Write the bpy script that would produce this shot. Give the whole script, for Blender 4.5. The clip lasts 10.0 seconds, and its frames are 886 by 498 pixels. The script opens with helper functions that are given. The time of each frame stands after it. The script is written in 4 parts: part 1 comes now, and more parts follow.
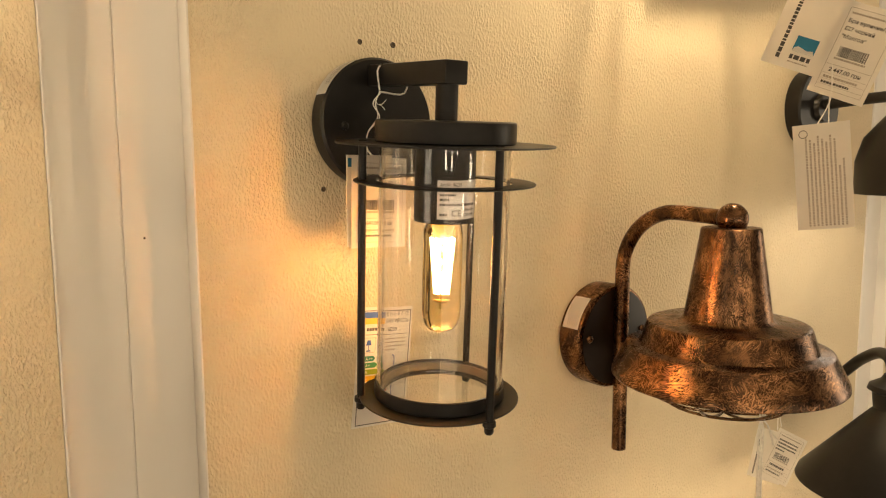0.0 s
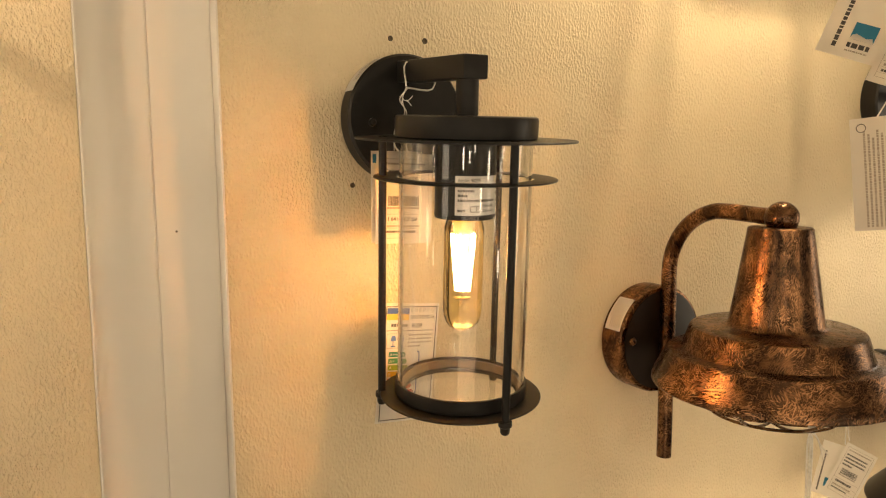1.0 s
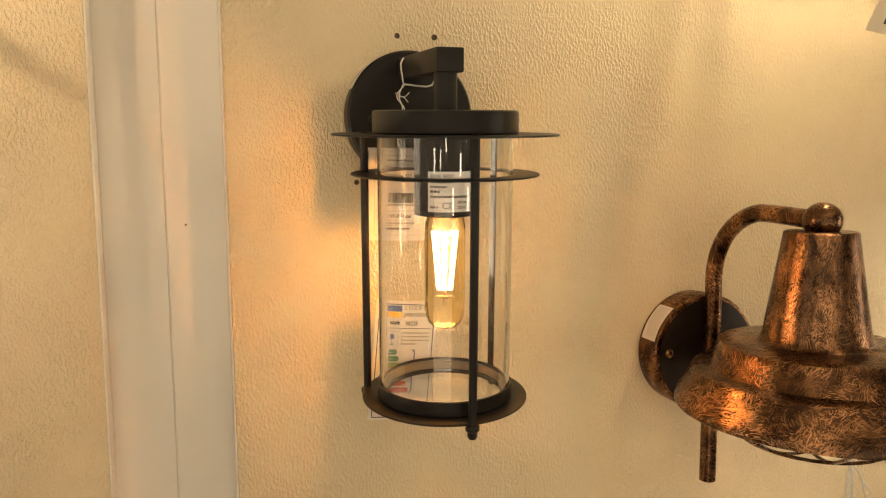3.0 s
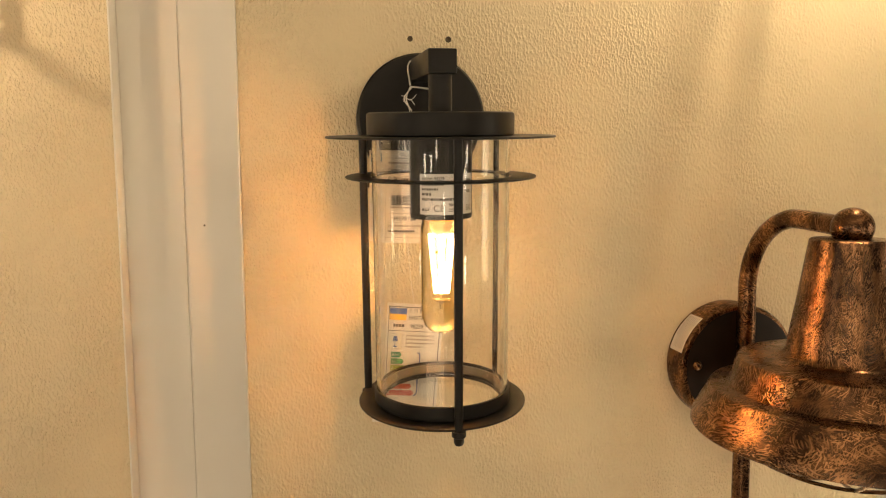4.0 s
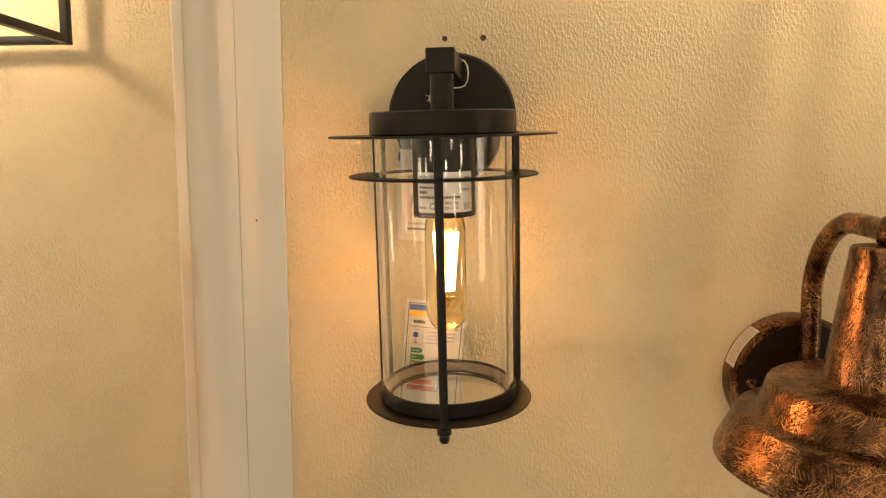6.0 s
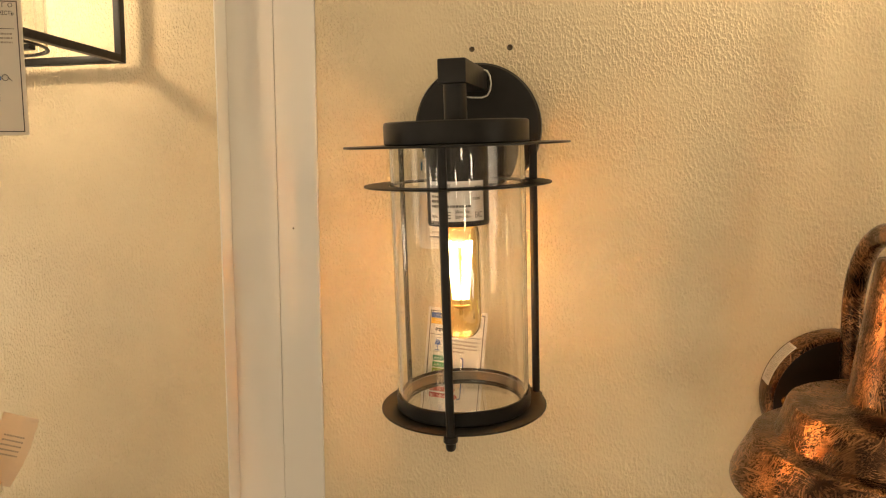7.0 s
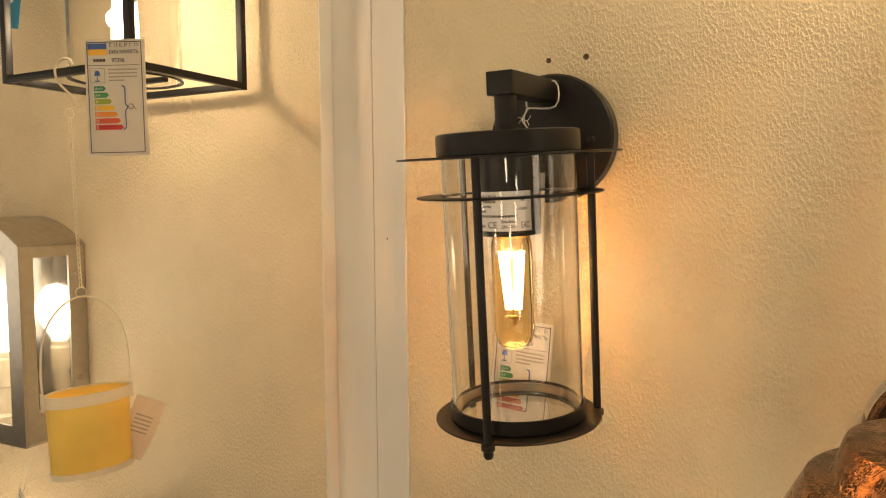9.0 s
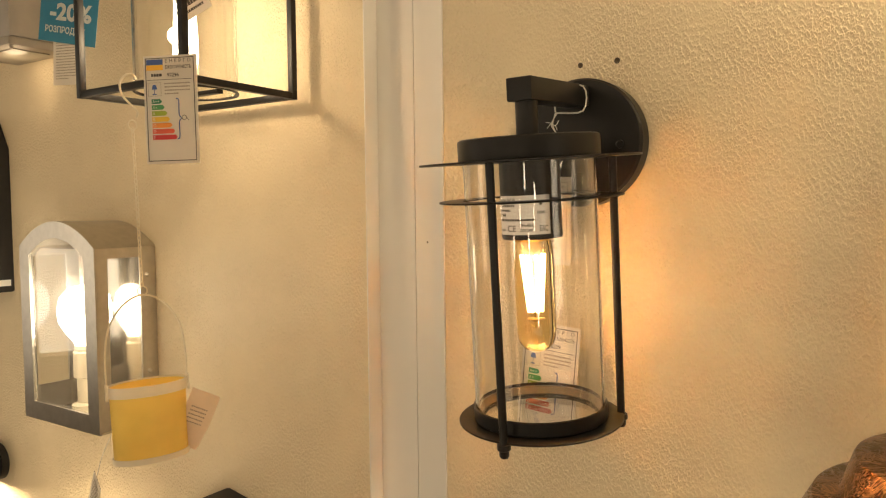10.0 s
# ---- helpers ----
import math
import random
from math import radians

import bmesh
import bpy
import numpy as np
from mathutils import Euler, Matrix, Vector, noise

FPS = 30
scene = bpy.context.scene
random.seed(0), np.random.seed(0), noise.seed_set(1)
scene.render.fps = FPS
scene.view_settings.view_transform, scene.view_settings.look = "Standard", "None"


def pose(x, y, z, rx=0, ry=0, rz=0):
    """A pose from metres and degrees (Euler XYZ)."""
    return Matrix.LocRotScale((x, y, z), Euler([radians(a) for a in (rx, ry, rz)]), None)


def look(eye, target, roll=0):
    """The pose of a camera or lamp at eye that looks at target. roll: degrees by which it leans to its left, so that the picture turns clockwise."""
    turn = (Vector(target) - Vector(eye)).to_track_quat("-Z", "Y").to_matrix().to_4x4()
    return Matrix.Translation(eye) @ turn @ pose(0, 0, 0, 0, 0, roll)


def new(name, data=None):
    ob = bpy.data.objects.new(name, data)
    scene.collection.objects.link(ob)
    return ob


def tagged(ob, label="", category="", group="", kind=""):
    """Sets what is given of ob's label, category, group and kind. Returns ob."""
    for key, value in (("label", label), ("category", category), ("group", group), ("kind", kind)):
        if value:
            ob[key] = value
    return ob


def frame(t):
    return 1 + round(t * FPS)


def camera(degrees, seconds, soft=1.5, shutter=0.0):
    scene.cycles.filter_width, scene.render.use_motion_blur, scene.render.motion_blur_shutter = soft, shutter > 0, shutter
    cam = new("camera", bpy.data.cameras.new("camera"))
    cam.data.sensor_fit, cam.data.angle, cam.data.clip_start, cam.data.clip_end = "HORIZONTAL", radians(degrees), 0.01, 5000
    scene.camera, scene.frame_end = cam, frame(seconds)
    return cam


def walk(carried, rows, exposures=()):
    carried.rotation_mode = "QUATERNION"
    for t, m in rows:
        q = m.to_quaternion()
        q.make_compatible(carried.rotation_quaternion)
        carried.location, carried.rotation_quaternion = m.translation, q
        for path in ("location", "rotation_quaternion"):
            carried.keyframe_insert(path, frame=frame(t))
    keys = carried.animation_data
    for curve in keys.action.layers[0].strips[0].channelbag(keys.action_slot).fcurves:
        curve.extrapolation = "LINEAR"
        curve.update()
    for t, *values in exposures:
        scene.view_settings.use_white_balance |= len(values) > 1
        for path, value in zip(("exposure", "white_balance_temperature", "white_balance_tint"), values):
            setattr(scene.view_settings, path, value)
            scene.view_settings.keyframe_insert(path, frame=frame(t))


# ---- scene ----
cam = camera(62.5, 10.0, soft=1.15)
METRES, EYE, TILT, LEAN, TURN = 0.6, 1.5, 0.0, 0.0, -36.0
ROWS = [
    (0.0, 0.0, 0.0, 0.0, -0.03, -6.75, 0.25),
    (0.5, 0.0274, 0.0119, -0.0015, 3.06, -6.76, 0.26),
    (1.0, 0.0813, 0.012, -0.0051, 6.69, -6.76, 0.29),
    (1.5, 0.1411, 0.0168, -0.0075, 9.78, -6.75, 0.31),
    (2.0, 0.1925, 0.0231, -0.0144, 13.13, -6.74, 0.31),
    (3.5, 0.3393, 0.1031, -0.0197, 22.05, -5.96, 0.35),
    (4.0, 0.398, 0.1282, -0.022, 26.29, -5.84, 0.33),
    (4.5, 0.4516, 0.1634, -0.0238, 29.99, -5.84, 0.33),
    (5.0, 0.4955, 0.1967, -0.0258, 33.85, -5.8, 0.3),
    (6.5, 0.6191, 0.2655, -0.0253, 43.64, -5.6, 0.35),
    (7.0, 0.6515, 0.3012, -0.0267, 47.39, -4.94, 0.38),
    (7.5, 0.6877, 0.3316, -0.026, 51.46, -4.44, 0.44),
    (8.0, 0.7218, 0.3591, -0.0291, 56.03, -3.88, 0.48),
    (8.5, 0.7385, 0.394, -0.0337, 59.29, -3.58, 0.5),
    (9.0, 0.7676, 0.4351, -0.0366, 62.68, -3.46, 0.52),
    (9.5, 0.8027, 0.4667, -0.0373, 66.2, -3.38, 0.58),
    (10.0, 0.8209, 0.4969, -0.0385, 69.35, -3.01, 0.59),
]
walk(cam, [(t, pose(0, -0.56, EYE, TILT, LEAN, TURN) @ pose(METRES * x, METRES * y, METRES * z, 90 + pitch, roll, yaw)) for t, x, y, z, yaw, pitch, roll in ROWS], exposures=((0, 0.13), (4, 0.10), (7, 0.05), (10, 0.0)))

# ---- world and light ----
world = bpy.data.worlds.new("world")
scene.world = world
world.use_nodes = True
world.node_tree.nodes["Background"].inputs[0].default_value = (1.0, 0.8, 0.55, 1)
world.node_tree.nodes["Background"].inputs[1].default_value = 0.02


def area(name, at, target, sx, sy, power, colour):
    li = bpy.data.lights.new(name, "AREA")
    li.shape, li.size, li.size_y, li.energy, li.color = "RECTANGLE", sx, sy, power, colour
    ob = new(name, li)
    ob.matrix_world = look(at, target)
    return ob


def point(name, at, power, colour, radius):
    li = bpy.data.lights.new(name, "POINT")
    li.energy, li.color, li.shadow_soft_size = power, colour, radius
    ob = new(name, li)
    ob.location = at
    return ob


SOFT = (1.0, 0.72, 0.42)
# assumed ceiling lights behind and above, unseen, added as soft fill
area("ceiling_fill_light", (0.6, -1.6, 2.74), (0.6, -1.3, 0), 1.2, 0.3, 3, SOFT)
area("ceiling_fill_light", (-1.0, -1.9, 2.74), (-1.0, -1.6, 0), 1.2, 0.3, 4, SOFT)
# unseen fill panels; the east one answers a bright glint on the bronze rim
area("unseen_fill_light", (2.40, -0.9, 1.35), (0.6, 0, 1.3), 0.5, 0.9, 4.5, (1.0, 0.84, 0.62))
area("unseen_fill_light", (-0.55, -2.3, 0.60), (-0.1, 0, 1.0), 1.3, 0.9, 3.7, (1.0, 0.82, 0.58))
area("unseen_fill_light", (-2.42, -1.25, 1.45), (-0.4, 0, 1.4), 0.8, 1.1, 5, (1.0, 0.86, 0.66))
# the bulbs of the lamps on the wall
for k in range(4):
    point("lantern_filament_light", (0.3257, -0.1095 + 0.0008 * k, 1.4360 - 0.0100 * k), 0.46, (1.0, 0.31, 0.04), 0.0042 - 0.0005 * k)
point("box_lantern_bulb_light", (-0.094, -0.105, 1.665), 0.75, SOFT, 0.010)
point("steel_lamp_bulb_light", (-0.388, -0.045, 1.345), 1.5, (1, 0.83, 0.60), 0.02)
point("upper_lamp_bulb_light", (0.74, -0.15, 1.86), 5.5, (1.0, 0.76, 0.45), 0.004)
# downward light assumed from a faint glow, raised to brighten the lower wall
point("drum_lamp_bulb_light", (-0.738, -0.062, 1.026), 1.6, SOFT, 0.02)
# weak fill added under the unlit grey lamp to brighten the wall there
point("grey_lamp_fill_light", (-0.552, -0.045, 1.690), 0.08, SOFT, 0.02)
point("bell_lamp_bulb_light", (1.055, -0.18, 1.50), 1.2, SOFT, 0.03)
point("cone_lamp_bulb_light", (0.98, -0.16, 1.118), 0.6, SOFT, 0.03)

# ---- materials ----
def mat(name, colour, rough=0.5, metal=0.0, scale=40.0, vary=0.12, bump=0.0, bump_scale=200.0, bump_dist=0.001, spec=0.5, coords="Object"):
    """Painted or plain surface: two scales of variation in colour and gloss, fine relief."""
    m = bpy.data.materials.new(name)
    m.use_nodes = True
    nt = m.node_tree
    b = nt.nodes["Principled BSDF"]
    tc = nt.nodes.new("ShaderNodeTexCoord")
    n1 = nt.nodes.new("ShaderNodeTexNoise")
    n1.inputs["Scale"].default_value, n1.inputs["Detail"].default_value = scale, 6
    n2 = nt.nodes.new("ShaderNodeTexNoise")
    n2.inputs["Scale"].default_value, n2.inputs["Detail"].default_value = scale / 9, 3
    nt.links.new(tc.outputs[coords], n1.inputs["Vector"])
    nt.links.new(tc.outputs[coords], n2.inputs["Vector"])
    add = nt.nodes.new("ShaderNodeMath")
    nt.links.new(n1.outputs["Fac"], add.inputs[0])
    nt.links.new(n2.outputs["Fac"], add.inputs[1])
    ramp = nt.nodes.new("ShaderNodeMapRange")
    ramp.inputs["From Min"].default_value, ramp.inputs["From Max"].default_value = 0.7, 1.3
    ramp.inputs["To Min"].default_value, ramp.inputs["To Max"].default_value = 1 - vary, 1 + vary
    nt.links.new(add.outputs[0], ramp.inputs["Value"])
    mul = nt.nodes.new("ShaderNodeVectorMath")
    mul.operation = "SCALE"
    mul.inputs[0].default_value = colour
    nt.links.new(ramp.outputs[0], mul.inputs["Scale"])
    nt.links.new(mul.outputs[0], b.inputs["Base Color"])
    rr = nt.nodes.new("ShaderNodeMapRange")
    rr.inputs["To Min"].default_value, rr.inputs["To Max"].default_value = rough * 0.85, min(1, rough * 1.15)
    nt.links.new(n1.outputs["Fac"], rr.inputs["Value"])
    nt.links.new(rr.outputs[0], b.inputs["Roughness"])
    b.inputs["Metallic"].default_value = metal
    b.inputs["Specular IOR Level"].default_value = spec
    if bump:
        n3 = nt.nodes.new("ShaderNodeTexNoise")
        n3.inputs["Scale"].default_value, n3.inputs["Detail"].default_value = bump_scale, 3
        nt.links.new(tc.outputs[coords], n3.inputs["Vector"])
        bp = nt.nodes.new("ShaderNodeBump")
        bp.inputs["Strength"].default_value, bp.inputs["Distance"].default_value = bump, bump_dist
        nt.links.new(n3.outputs["Fac"], bp.inputs["Height"])
        nt.links.new(bp.outputs[0], b.inputs["Normal"])
    return m


def wall_material():
    """Cream paint rolled over embossed wallpaper: short upright grains, deeper in some patches than in others."""
    m = mat("textured_wall_paint", (0.71, 0.60, 0.41), 0.62, scale=14, vary=0.05, spec=0.35)
    nt = m.node_tree
    tc = nt.nodes.new("ShaderNodeTexCoord")
    mp = nt.nodes.new("ShaderNodeMapping")
    mp.inputs["Scale"].default_value = (1.0, 1.0, 0.58)
    nt.links.new(tc.outputs["Object"], mp.inputs["Vector"])
    wob = nt.nodes.new("ShaderNodeTexNoise")
    wob.inputs["Scale"].default_value, wob.inputs["Detail"].default_value = 430, 1.2
    wob.inputs["Distortion"].default_value = 0.15
    nt.links.new(mp.outputs[0], wob.inputs["Vector"])
    ridge = nt.nodes.new("ShaderNodeMapRange")
    ridge.interpolation_type = "SMOOTHSTEP"
    ridge.inputs["From Min"].default_value, ridge.inputs["From Max"].default_value = 0.34, 0.80
    nt.links.new(wob.outputs["Fac"], ridge.inputs["Value"])
    big = nt.nodes.new("ShaderNodeTexNoise")
    big.inputs["Scale"].default_value, big.inputs["Detail"].default_value = 70, 3
    nt.links.new(tc.outputs["Object"], big.inputs["Vector"])
    mix = nt.nodes.new("ShaderNodeMath")
    mix.operation = "MULTIPLY_ADD"
    mix.inputs[1].default_value = 0.4
    nt.links.new(big.outputs["Fac"], mix.inputs[0])
    nt.links.new(ridge.outputs[0], mix.inputs[2])
    patch_noise = nt.nodes.new("ShaderNodeTexNoise")
    patch_noise.inputs["Scale"].default_value, patch_noise.inputs["Detail"].default_value = 13, 2
    nt.links.new(tc.outputs["Object"], patch_noise.inputs["Vector"])
    depth = nt.nodes.new("ShaderNodeMapRange")
    depth.inputs["From Min"].default_value, depth.inputs["From Max"].default_value = 0.34, 0.66
    depth.inputs["To Min"].default_value, depth.inputs["To Max"].default_value = 0.35, 1.0
    nt.links.new(patch_noise.outputs["Fac"], depth.inputs["Value"])
    tall = nt.nodes.new("ShaderNodeMath")
    tall.operation = "MULTIPLY"
    nt.links.new(mix.outputs[0], tall.inputs[0])
    nt.links.new(depth.outputs[0], tall.inputs[1])
    bp = nt.nodes.new("ShaderNodeBump")
    bp.inputs["Strength"].default_value, bp.inputs["Distance"].default_value = 1.0, 0.0014
    nt.links.new(tall.outputs[0], bp.inputs["Height"])
    nt.links.new(bp.outputs[0], nt.nodes["Principled BSDF"].inputs["Normal"])
    return m


def bronze_material():
    """Dark brown metal with copper brushed through in fine, long, curved, crossing strokes. Works in the surface's metres."""
    m = bpy.data.materials.new("rubbed_bronze")
    m.use_nodes = True
    nt = m.node_tree
    b = nt.nodes["Principled BSDF"]
    tc = nt.nodes.new("ShaderNodeTexCoord")
    bendy = nt.nodes.new("ShaderNodeTexNoise")
    bendy.inputs["Scale"].default_value, bendy.inputs["Detail"].default_value = 38, 0
    nt.links.new(tc.outputs["UV"], bendy.inputs["Vector"])
    amount = nt.nodes.new("ShaderNodeVectorMath")
    amount.operation = "SCALE"
    amount.inputs["Scale"].default_value = 0.022
    nt.links.new(bendy.outputs["Color"], amount.inputs[0])
    curled = nt.nodes.new("ShaderNodeVectorMath")
    nt.links.new(tc.outputs["UV"], curled.inputs[0])
    nt.links.new(amount.outputs[0], curled.inputs[1])

    def maths(op, one, two):
        n = nt.nodes.new("ShaderNodeMath")
        n.operation = op
        for k, v in enumerate((one, two)):
            if isinstance(v, float):
                n.inputs[k].default_value = v
            else:
                nt.links.new(v, n.inputs[k])
        return n.outputs[0]

    def field(source, scale, squeeze, turn, lo, hi, detail=0.0, shift=0.0):
        mp = nt.nodes.new("ShaderNodeMapping")
        mp.vector_type = "TEXTURE"
        mp.inputs["Location"].default_value = (shift, shift * 0.7, shift)
        mp.inputs["Rotation"].default_value = (0, 0, radians(turn))
        mp.inputs["Scale"].default_value = (squeeze, 1, 1)
        nt.links.new(source, mp.inputs["Vector"])
        n = nt.nodes.new("ShaderNodeTexNoise")
        n.inputs["Scale"].default_value, n.inputs["Detail"].default_value = scale, detail
        nt.links.new(mp.outputs[0], n.inputs["Vector"])
        r = nt.nodes.new("ShaderNodeMapRange")
        r.interpolation_type = "SMOOTHSTEP"
        r.inputs["From Min"].default_value, r.inputs["From Max"].default_value = lo, hi
        nt.links.new(n.outputs["Fac"], r.inputs["Value"])
        return r.outputs[0]

    flat = tc.outputs["UV"]
    strokes = None
    for k, turn in enumerate((20, 65, -35, 110, 150, -70)):
        one = field(curled.outputs[0], 1150.0, 32.0, turn, 0.58, 0.70, 0.0, 0.31 * k)
        one = maths("MULTIPLY", one, field(flat, 46.0, 1.0, 0, 0.44, 0.60, 1.0, 1.7 * k + 0.4))
        strokes = one if strokes is None else maths("MAXIMUM", strokes, one)
    rubbed = field(flat, 26.0, 1.0, 0, 0.40, 0.64, 4.0, 5.0)
    worn = maths("MULTIPLY", strokes, maths("ADD", maths("MULTIPLY", rubbed, 0.60), 0.24))
    wash = maths("MULTIPLY", field(flat, 75.0, 1.0, 0, 0.40, 0.75, 5.0, 7.0), 0.25)
    fac = maths("ADD", worn, maths("ADD", wash, maths("MULTIPLY", rubbed, 0.07)))
    ramp = nt.nodes.new("ShaderNodeValToRGB")
    ramp.color_ramp.elements[0].position, ramp.color_ramp.elements[0].color = 0.0, (0.060, 0.036, 0.024, 1)
    ramp.color_ramp.elements[1].position, ramp.color_ramp.elements[1].color = 1.0, (0.58, 0.31, 0.145, 1)
    e = ramp.color_ramp.elements.new(0.4)
    e.color = (0.23, 0.116, 0.056, 1)
    nt.links.new(fac, ramp.inputs["Fac"])
    nt.links.new(ramp.outputs[0], b.inputs["Base Color"])
    b.inputs["Metallic"].default_value = 1.0
    rr = nt.nodes.new("ShaderNodeMapRange")
    rr.inputs["To Min"].default_value, rr.inputs["To Max"].default_value = 0.26, 0.36
    nt.links.new(fac, rr.inputs["Value"])
    nt.links.new(rr.outputs[0], b.inputs["Roughness"])
    bp = nt.nodes.new("ShaderNodeBump")
    bp.inputs["Strength"].default_value, bp.inputs["Distance"].default_value = 0.2, 0.00015
    nt.links.new(fac, bp.inputs["Height"])
    nt.links.new(bp.outputs[0], b.inputs["Normal"])
    return m


def glass_material(name, colour=(1, 1, 1), rough=0.0, ior=1.45):
    m = bpy.data.materials.new(name)
    m.use_nodes = True
    b = m.node_tree.nodes["Principled BSDF"]
    b.inputs["Base Color"].default_value = (*colour, 1)
    b.inputs["Transmission Weight"].default_value = 1
    b.inputs["Roughness"].default_value = rough
    b.inputs["IOR"].default_value = ior
    return m


def glow(name, colour, strength):
    m = bpy.data.materials.new(name)
    m.use_nodes = True
    b = m.node_tree.nodes["Principled BSDF"]
    b.inputs["Base Color"].default_value = (0.8, 0.8, 0.8, 1)
    b.inputs["Emission Color"].default_value = (*colour, 1)
    b.inputs["Emission Strength"].default_value = strength
    return m


WALL = wall_material()
WHITE = mat("white_lacquered_rail", (0.79, 0.76, 0.71), 0.38, scale=9, vary=0.04)
BLACK = mat("black_powder_coat", (0.011, 0.0097, 0.0085), 0.38, spec=0.3, scale=120, vary=0.2, bump=0.08, bump_scale=1500, bump_dist=0.0002)
BRONZE = bronze_material()
DARK_BRONZE = mat("dark_brown_disc", (0.011, 0.0062, 0.0038), 0.36, spec=0.3, scale=90, vary=0.35, bump=0.08, bump_scale=900, bump_dist=0.0002)
GLASS = glass_material("clear_glass", (0.985, 0.985, 0.97), 0.0, 1.50)
AMBER = glass_material("amber_glass", (1.0, 0.90, 0.66), 0.0, 1.25)
FROST = mat("ground_glass_edge", (0.30, 0.28, 0.23), 0.3, vary=0.04)
SEAL = mat("grey_rubber_seal", (0.085, 0.075, 0.055), 0.35, vary=0.06)
FILAMENT = glow("lit_filament", (1.0, 0.80, 0.50), 40)
BULB_WHITE = glow("lit_opal_bulb", (1.0, 0.88, 0.68), 6)
DIFFUSER = glow("lit_diffuser", (1.0, 0.90, 0.74), 3.5)
PAPER = mat("white_card", (0.80, 0.77, 0.71), 0.6, scale=60, vary=0.04)


def translucent(m, share):
    """Let a thin sheet pass part of the light that falls on its back."""
    nt = m.node_tree
    b, out = nt.nodes["Principled BSDF"], nt.nodes["Material Output"]
    tr, mix = nt.nodes.new("ShaderNodeBsdfTranslucent"), nt.nodes.new("ShaderNodeMixShader")
    tr.inputs["Color"].default_value = (0.86, 0.80, 0.70, 1)
    mix.inputs[0].default_value = share
    nt.links.new(b.outputs[0], mix.inputs[1])
    nt.links.new(tr.outputs[0], mix.inputs[2])
    nt.links.new(mix.outputs[0], out.inputs["Surface"])


translucent(PAPER, 0.4)
THIN_PAPER = mat("crumpled_thin_paper", (0.72, 0.56, 0.40), 0.7, scale=90, vary=0.12, bump=0.5, bump_scale=120, bump_dist=0.002)
translucent(THIN_PAPER, 0.5)
INK = mat("printed_ink", (0.06, 0.055, 0.05), 0.6, vary=0.15)
GREYINK = mat("fine_print_ink", (0.38, 0.33, 0.27), 0.6, vary=0.15)
STRING = mat("cotton_string", (0.84, 0.81, 0.74), 0.85, scale=400, vary=0.15)
SILVER = mat("silver_sticker", (0.52, 0.51, 0.49), 0.35, metal=0.3, vary=0.05)
STEEL = mat("brushed_steel", (0.52, 0.49, 0.44), 0.30, metal=1.0, scale=90, vary=0.12)
POLISHED = mat("polished_steel", (0.60, 0.57, 0.52), 0.14, metal=1.0, scale=90, vary=0.08)
BRASS = mat("yellow_brass", (0.55, 0.40, 0.15), 0.3, metal=1.0)
CREAM_METAL = mat("cream_enamel", (0.74, 0.66, 0.50), 0.4, vary=0.05)
WAX = mat("yellow_wax", (0.86, 0.60, 0.12), 0.5, scale=30, vary=0.08)
TEAL = mat("teal_print", (0.012, 0.17, 0.29), 0.5, vary=0.06)
BLUE = mat("blue_print", (0.04, 0.10, 0.32), 0.5, vary=0.06)
GOLD = mat("yellow_print", (0.80, 0.45, 0.04), 0.5, vary=0.06)
HOLE = mat("dark_plug_hole", (0.09, 0.06, 0.035), 0.8, vary=0.3)
GREYPLASTIC = mat("grey_cast_metal", (0.36, 0.33, 0.29), 0.45, metal=0.4, vary=0.1)
# unseen shop walls and floor, coloured dark so the metals reflect little
SHOP = mat("dark_shop_wall", (0.20, 0.17, 0.13), 0.7, scale=5, vary=0.1)
CARPET = mat("dark_floor", (0.16, 0.13, 0.10), 0.8, scale=60, vary=0.2)
CEIL = mat("white_ceiling", (0.75, 0.71, 0.62), 0.8, scale=6, vary=0.04)
SHADE_IN = mat("white_shade_lining", (0.78, 0.74, 0.66), 0.5, vary=0.04)
SCALE_COLOURS = [mat("energy_scale_print", c, 0.5, vary=0.05) for c in (
    (0.02, 0.20, 0.10), (0.05, 0.26, 0.08), (0.28, 0.36, 0.03), (0.72, 0.45, 0.03), (0.70, 0.25, 0.03), (0.60, 0.08, 0.03), (0.50, 0.02, 0.02))]

# ---- building helpers ----
def part(name, bm, material, parent=None, label="", smooth=True, m=None):
    """Link a bmesh as one mesh object, under a thing or a part."""
    me = bpy.data.meshes.new(name)
    if m is not None:
        bmesh.ops.transform(bm, matrix=m, verts=bm.verts)
    bmesh.ops.recalc_face_normals(bm, faces=bm.faces)
    bm.to_mesh(me)
    bm.free()
    if smooth:
        me.polygons.foreach_set("use_smooth", [True] * len(me.polygons))
        me.set_sharp_from_angle(angle=radians(32))
    me.materials.append(material)
    ob = new(name, me)
    if parent is not None:
        ob.parent = parent
    if label:
        ob["label"] = label
    return ob


def thing(name, m, label, category, group="", kind=""):
    ob = new(name)
    ob.empty_display_size = 0.02
    ob.matrix_world = m
    return tagged(ob, label, category, group, kind)


def box(sx, sy, sz, at=(0, 0, 0), bevel=0.0, seg=2):
    bm = bmesh.new()
    bmesh.ops.create_cube(bm, size=1)
    bmesh.ops.scale(bm, vec=(sx, sy, sz), verts=bm.verts)
    bmesh.ops.translate(bm, vec=at, verts=bm.verts)
    if bevel:
        bmesh.ops.bevel(bm, geom=bm.edges[:], offset=bevel, segments=seg, affect="EDGES", profile=0.6)
    return bm


